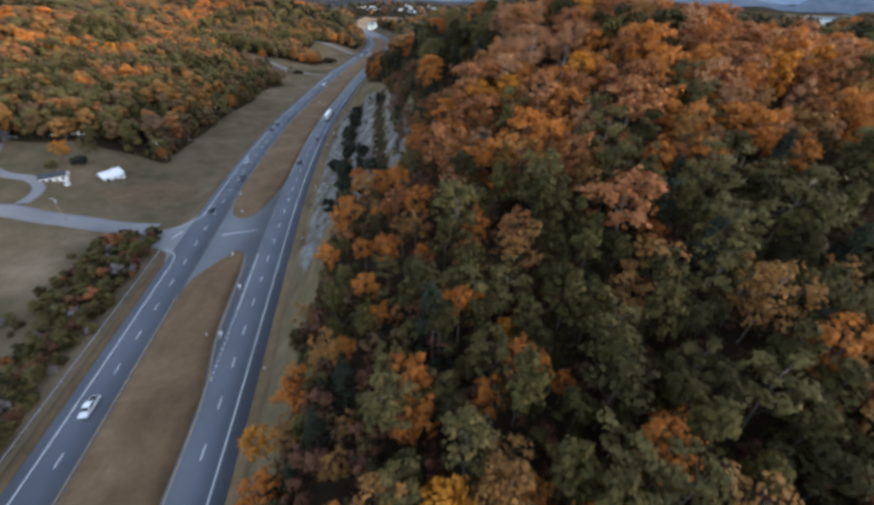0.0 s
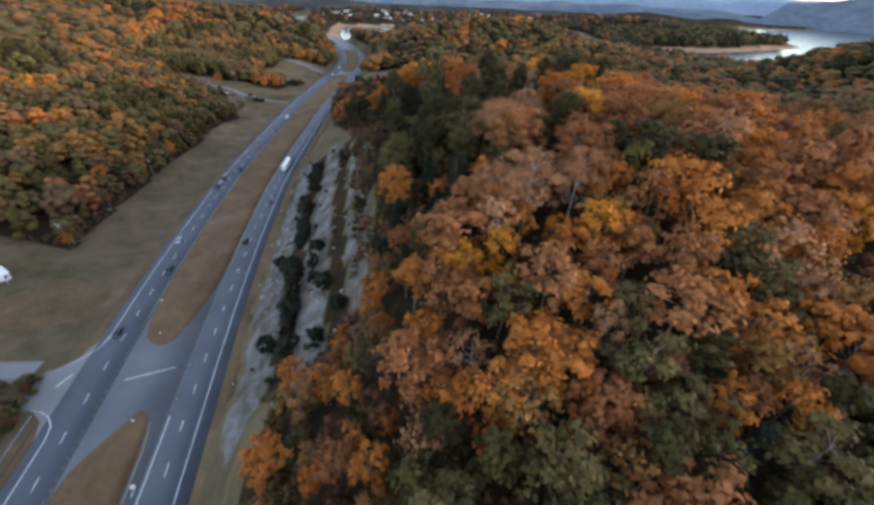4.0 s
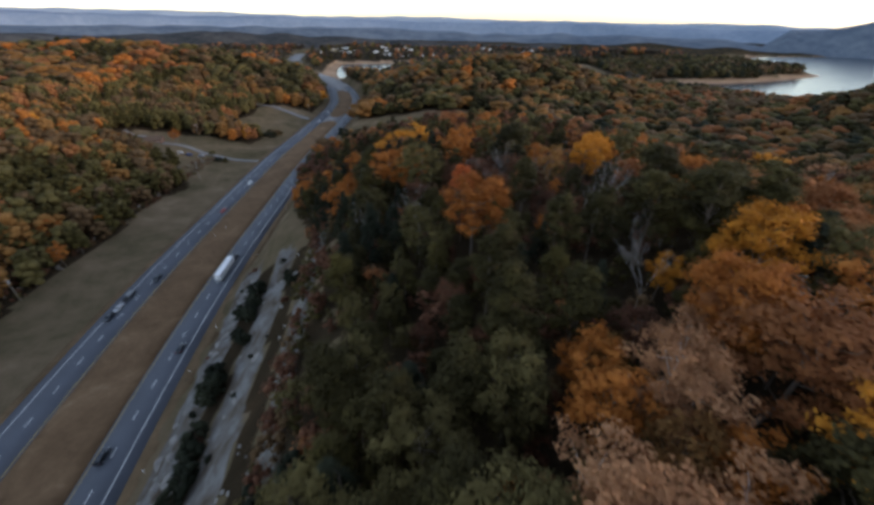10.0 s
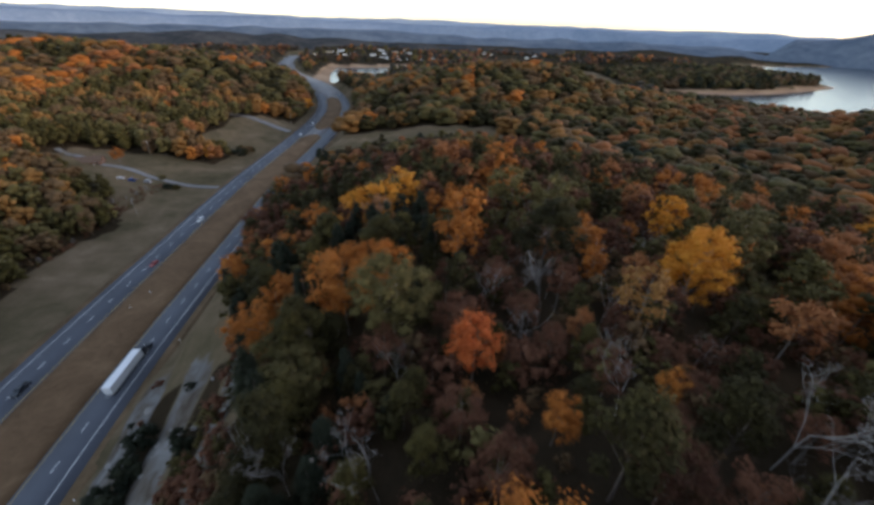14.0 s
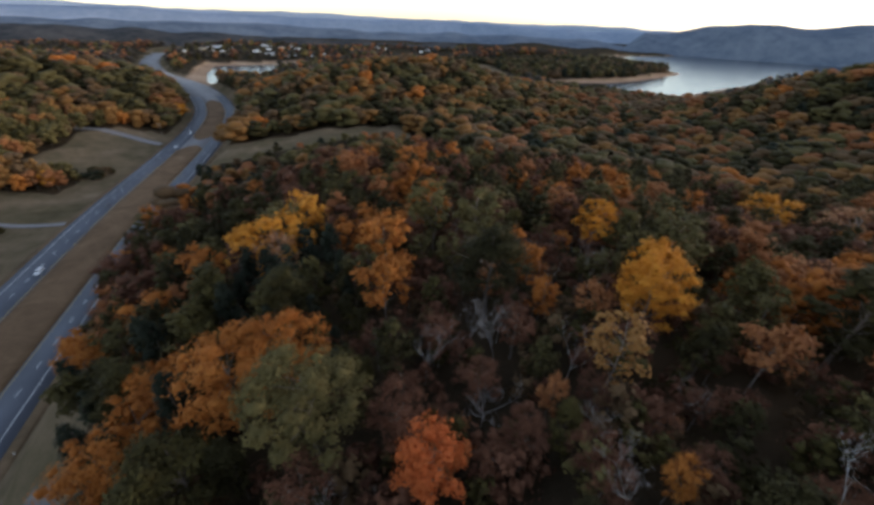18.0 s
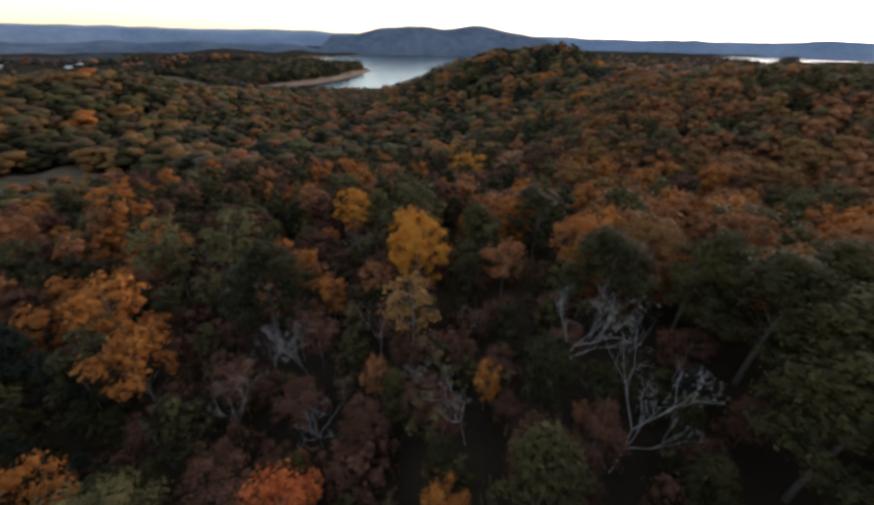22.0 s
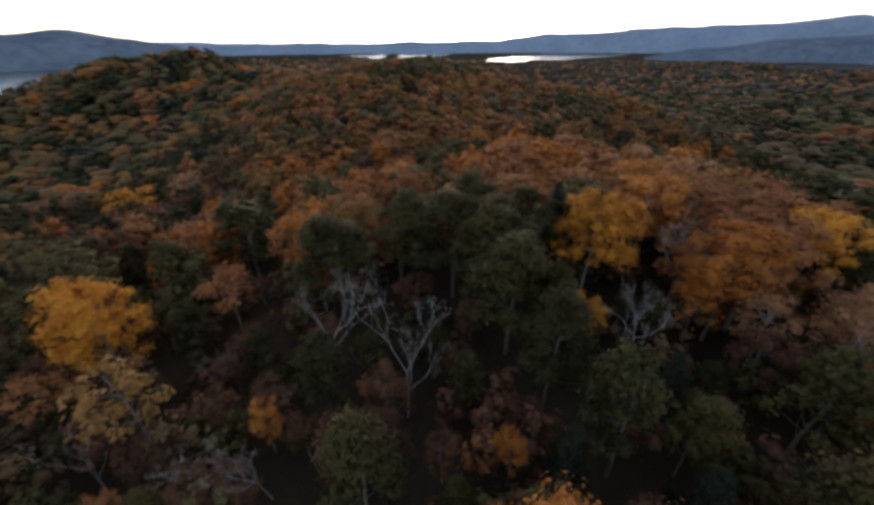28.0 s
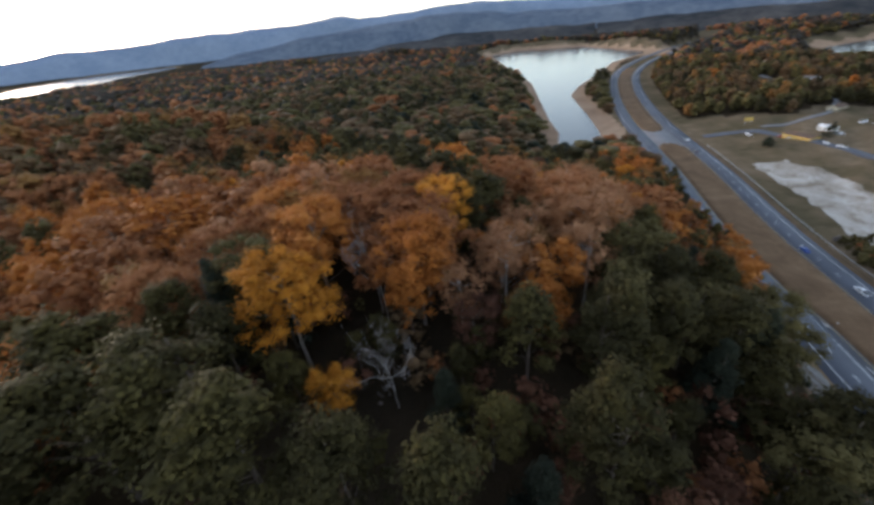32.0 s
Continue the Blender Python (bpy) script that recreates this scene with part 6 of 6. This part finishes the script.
def shrub(x, y, tall, wide, leaf="dark", label="dark evergreen shrub on the rock cut", group="shrubs on the rock cut", seed=0):
    key = (leaf, seed % 4)
    if key not in BUSH:
        rng = np.random.RandomState(700 + seed % 4)
        c, r, heart = crown_shape(rng, "bush", 26)
        v, f, flags = crown_tris(rng, c, r, heart, 0, 24, 0.036, 0.8)
        BUSH[key] = mesh_from(leaf + "_shrub_leaves", v, f, [LEAF[leaf]])
        BUSH[key].polygons.foreach_set("use_smooth", flags)
        tv, tf = limbs(rng, c, "bush", 4, 0.02)
        BUSH[key + ("t",)] = mesh_from(leaf + "_shrub_stems", tv * (1, 1, 0.8), tf, [BARK])
    ob = thing("shrub", label, "shrub", (x, y, spot(x, y) - 0.2), seed * 71, group)
    ob.scale = (wide, wide, tall)
    for nm, me in (("leaves", BUSH[key]), ("stems", BUSH[key + ("t",)])):
        p = new(nm, me)
        p.parent = ob
    return ob


CUT_SHRUBS = [(-34.2, 167.8), (-33.5, 158.2), (-32.3, 151.0), (-26.0, 143.7), (-41.8, 156.9), (-39.2, 147.7), (-48.1, 165.0), (-36.6, 137.8), (-33.1, 124.2), (-24.6, 121.2), (-40.8, 125.4), (-16.6, 167.4), (-2.9, 141.3), (-5.2, 128.8), (-19.5, 130.7), (-2.2, 150.2), (-8.5, 167.9), (-36.0, 247.3), (-51.8, 247.3), (-53.4, 241.4), (-47.4, 227.6)]
rs = random.Random(9)
for i, (x, y) in enumerate(CUT_SHRUBS):
    s = rs.uniform(5.0, 7.6)
    shrub(x, y, s * rs.uniform(0.8, 1.15), s, seed=i)
# a dense row along the ledge
for i in range(34):
    y = 116 + i * 4.1
    x, yy = on_line(y, 41.5 + 1.2 * math.sin(y * 0.11) + rs.uniform(-1.2, 1.2))
    s = rs.uniform(4.4, 7.4)
    if rs.random() < 0.6:
        shrub(x, yy, s, s * 1.1, seed=i + 3)
for i in range(40):
    y = rs.uniform(96, 285)
    x, yy = on_line(y, rs.uniform(30, 66))
    s = rs.uniform(0.9, 2.4)
    shrub(x, yy, s, s * 1.2, rs.choice(("dark", "dark", "olive", "red")), "low scrubby bush on bare pale ground", seed=i)
# brush below the guard rail and along the fields
for i in range(130):
    y = rs.uniform(25, 117)
    x, yy = on_line(y, -rs.uniform(28, 52))
    s = rs.uniform(1.5, 4.2)
    shrub(x, yy, s, s * 1.3, rs.choice(("olive", "olive", "red", "twig", "pine", "pine")), "dry brushy shrub below the guard rail", "brush below the guard rail", i)
for i in range(62):
    x = rs.uniform(-262, -130)
    y = np.interp(x, [-265, -218, -164, -126], [480, 503, 515, 530]) + rs.uniform(-6, 12)
    s = rs.uniform(3.5, 7)
    shrub(x, y, s, s * 1.3, rs.choice(("olive", "pine", "dark", "pine", "brown")), "hedge shrub beside the farm field", "hedge shrubs", i)
for x, y, s, lf in ((-152, 440, 4.5, "dark"), (-148, 442, 4, "pine"), (-162, 452, 4, "olive"), (-53, 469, 9, "dark"), (-168, 166, 5, "dark"), (-176, 160, 4, "olive"), (-105, -135, 7, "dark")):
    shrub(x, y, s, s * 1.4, lf, "rounded bush beside the yard", "yard bushes", int(-x))
for i, (x, y, h, lf) in enumerate(((-152, 286, 13, "orange"), (-159, 262, 12, "amber"), (-166, 302, 14, "orange"), (-157, 320, 11, "gold"), (-171, 274, 14, "amber"),
                                  (-162, 240, 12, "orange"), (-176, 334, 13, "orange"), (-158, 214, 11, "gold"), (-184, 252, 14, "pale"), (-192, 292, 14, "amber"))):
    plant(lf, x, y, h, 1.15, i % 3, 53 * i, fine=False)
plant("olive", -166, 172, 12, 1.2, 1, fine=False)
plant("gold", -176, 168, 11, 1.2, 2, fine=False)
plant("orange", -195, 464, 12, 1.5, 0, fine=False)
plant("orange", -143, 187, 9, 0.9, 1, fine=False)
plant("gold", -205, 124, 9, 1.2, 0, fine=False)
plant("dark", -140, -141, 12, 1.8, 0, fine=False)

ROCK = plain("pale_rock", (0.22, 0.205, 0.19), 0.92, vary=0.4, scale=0.8)
STONES = []
for k in range(6):
    bm = bmesh.new()
    bmesh.ops.create_icosphere(bm, subdivisions=2, radius=1)
    rr = np.random.RandomState(k)
    axes = rr.normal(size=(7, 3))
    axes /= np.linalg.norm(axes, axis=1)[:, None]
    cut = rr.uniform(0.45, 0.85, 7)
    for v in bm.verts:
        for a, c in zip(axes, cut):
            q = float(np.dot(a, v.co))
            if q > c:
                v.co -= Vector(a) * (q - c)
    me = bpy.data.meshes.new("boulder")
    bm.to_mesh(me)
    bm.free()
    me.materials.append(ROCK)
    STONES.append(me)
for i in range(90):
    y = rs.uniform(108, 268)
    d = rs.choice((rs.uniform(28, 38), rs.uniform(44, 62)))
    x, yy = on_line(y, d)
    s = rs.choice((rs.uniform(0.3, 0.8), rs.uniform(0.5, 1.7)))
    ob = new("boulder", STONES[i % 6])
    ob.matrix_world = pose(x, yy, spot(x, yy) - s * 0.15, rs.uniform(-20, 20), rs.uniform(-20, 20), rs.uniform(0, 360)) @ Matrix.Diagonal((s * 1.3, s, s * 0.7, 1))
    tagged(ob, "pale angular boulder on the rock cut", "boulder", "boulders on the rock cut")

# bare gravel lot and mud in the south-west, and the pond below the highway
GRAVEL = grass_material("pale_gravel", [(0.38, (0.13, 0.105, 0.075)), (0.46, (0.27, 0.235, 0.19)), (0.54, (0.38, 0.35, 0.31)), (0.66, (0.48, 0.45, 0.41))])


def patch(name, outline, mat, label, category, lift=0.12):
    """A ground patch with a ragged edge that follows the land."""
    pts = []
    for (x0, y0), (x1, y1) in zip(outline, outline[1:] + outline[:1]):
        n = max(2, int(math.hypot(x1 - x0, y1 - y0) / 4))
        for i in range(n):
            pts.append((x0 + (x1 - x0) * i / n + rs.uniform(-1.5, 1.5), y0 + (y1 - y0) * i / n + rs.uniform(-1.5, 1.5)))
    cx, cy = sum(p[0] for p in pts) / len(pts), sum(p[1] for p in pts) / len(pts)
    vs, fs = [(cx, cy, spot(cx, cy) + lift)], []
    n = len(pts)
    for k in range(1, 9):
        for x, y in pts:
            u = k / 8
            a, b = cx + (x - cx) * u, cy + (y - cy) * u
            vs.append((a, b, spot(a, b) + lift))
    for i in range(n):
        j = (i + 1) % n
        fs.append((0, 1 + i, 1 + j, 1 + j))
        for k in range(7):
            o = 1 + k * n
            fs.append((o + i, o + n + i, o + n + j, o + j))
    me = bpy.data.meshes.new(name)
    me.from_pydata(vs, [], [tuple(dict.fromkeys(f)) for f in fs])
    me.materials.append(mat)
    tagged(new(name, me), label, category, kind="structure")


patch("ground_gravel_lot", [(-86, -100), (-106, -104), (-121, -74), (-126, -32), (-118, 6), (-103, 18), (-97, 0), (-95, -42)], GRAVEL, "bare pale gravel lot beside the highway", "gravel")
patch("ground_sand_field", [(-126, 142), (-112, 150), (-116, 166), (-134, 168), (-150, 150), (-142, 140)], VERGE, "worn tan patch in the field", "field")
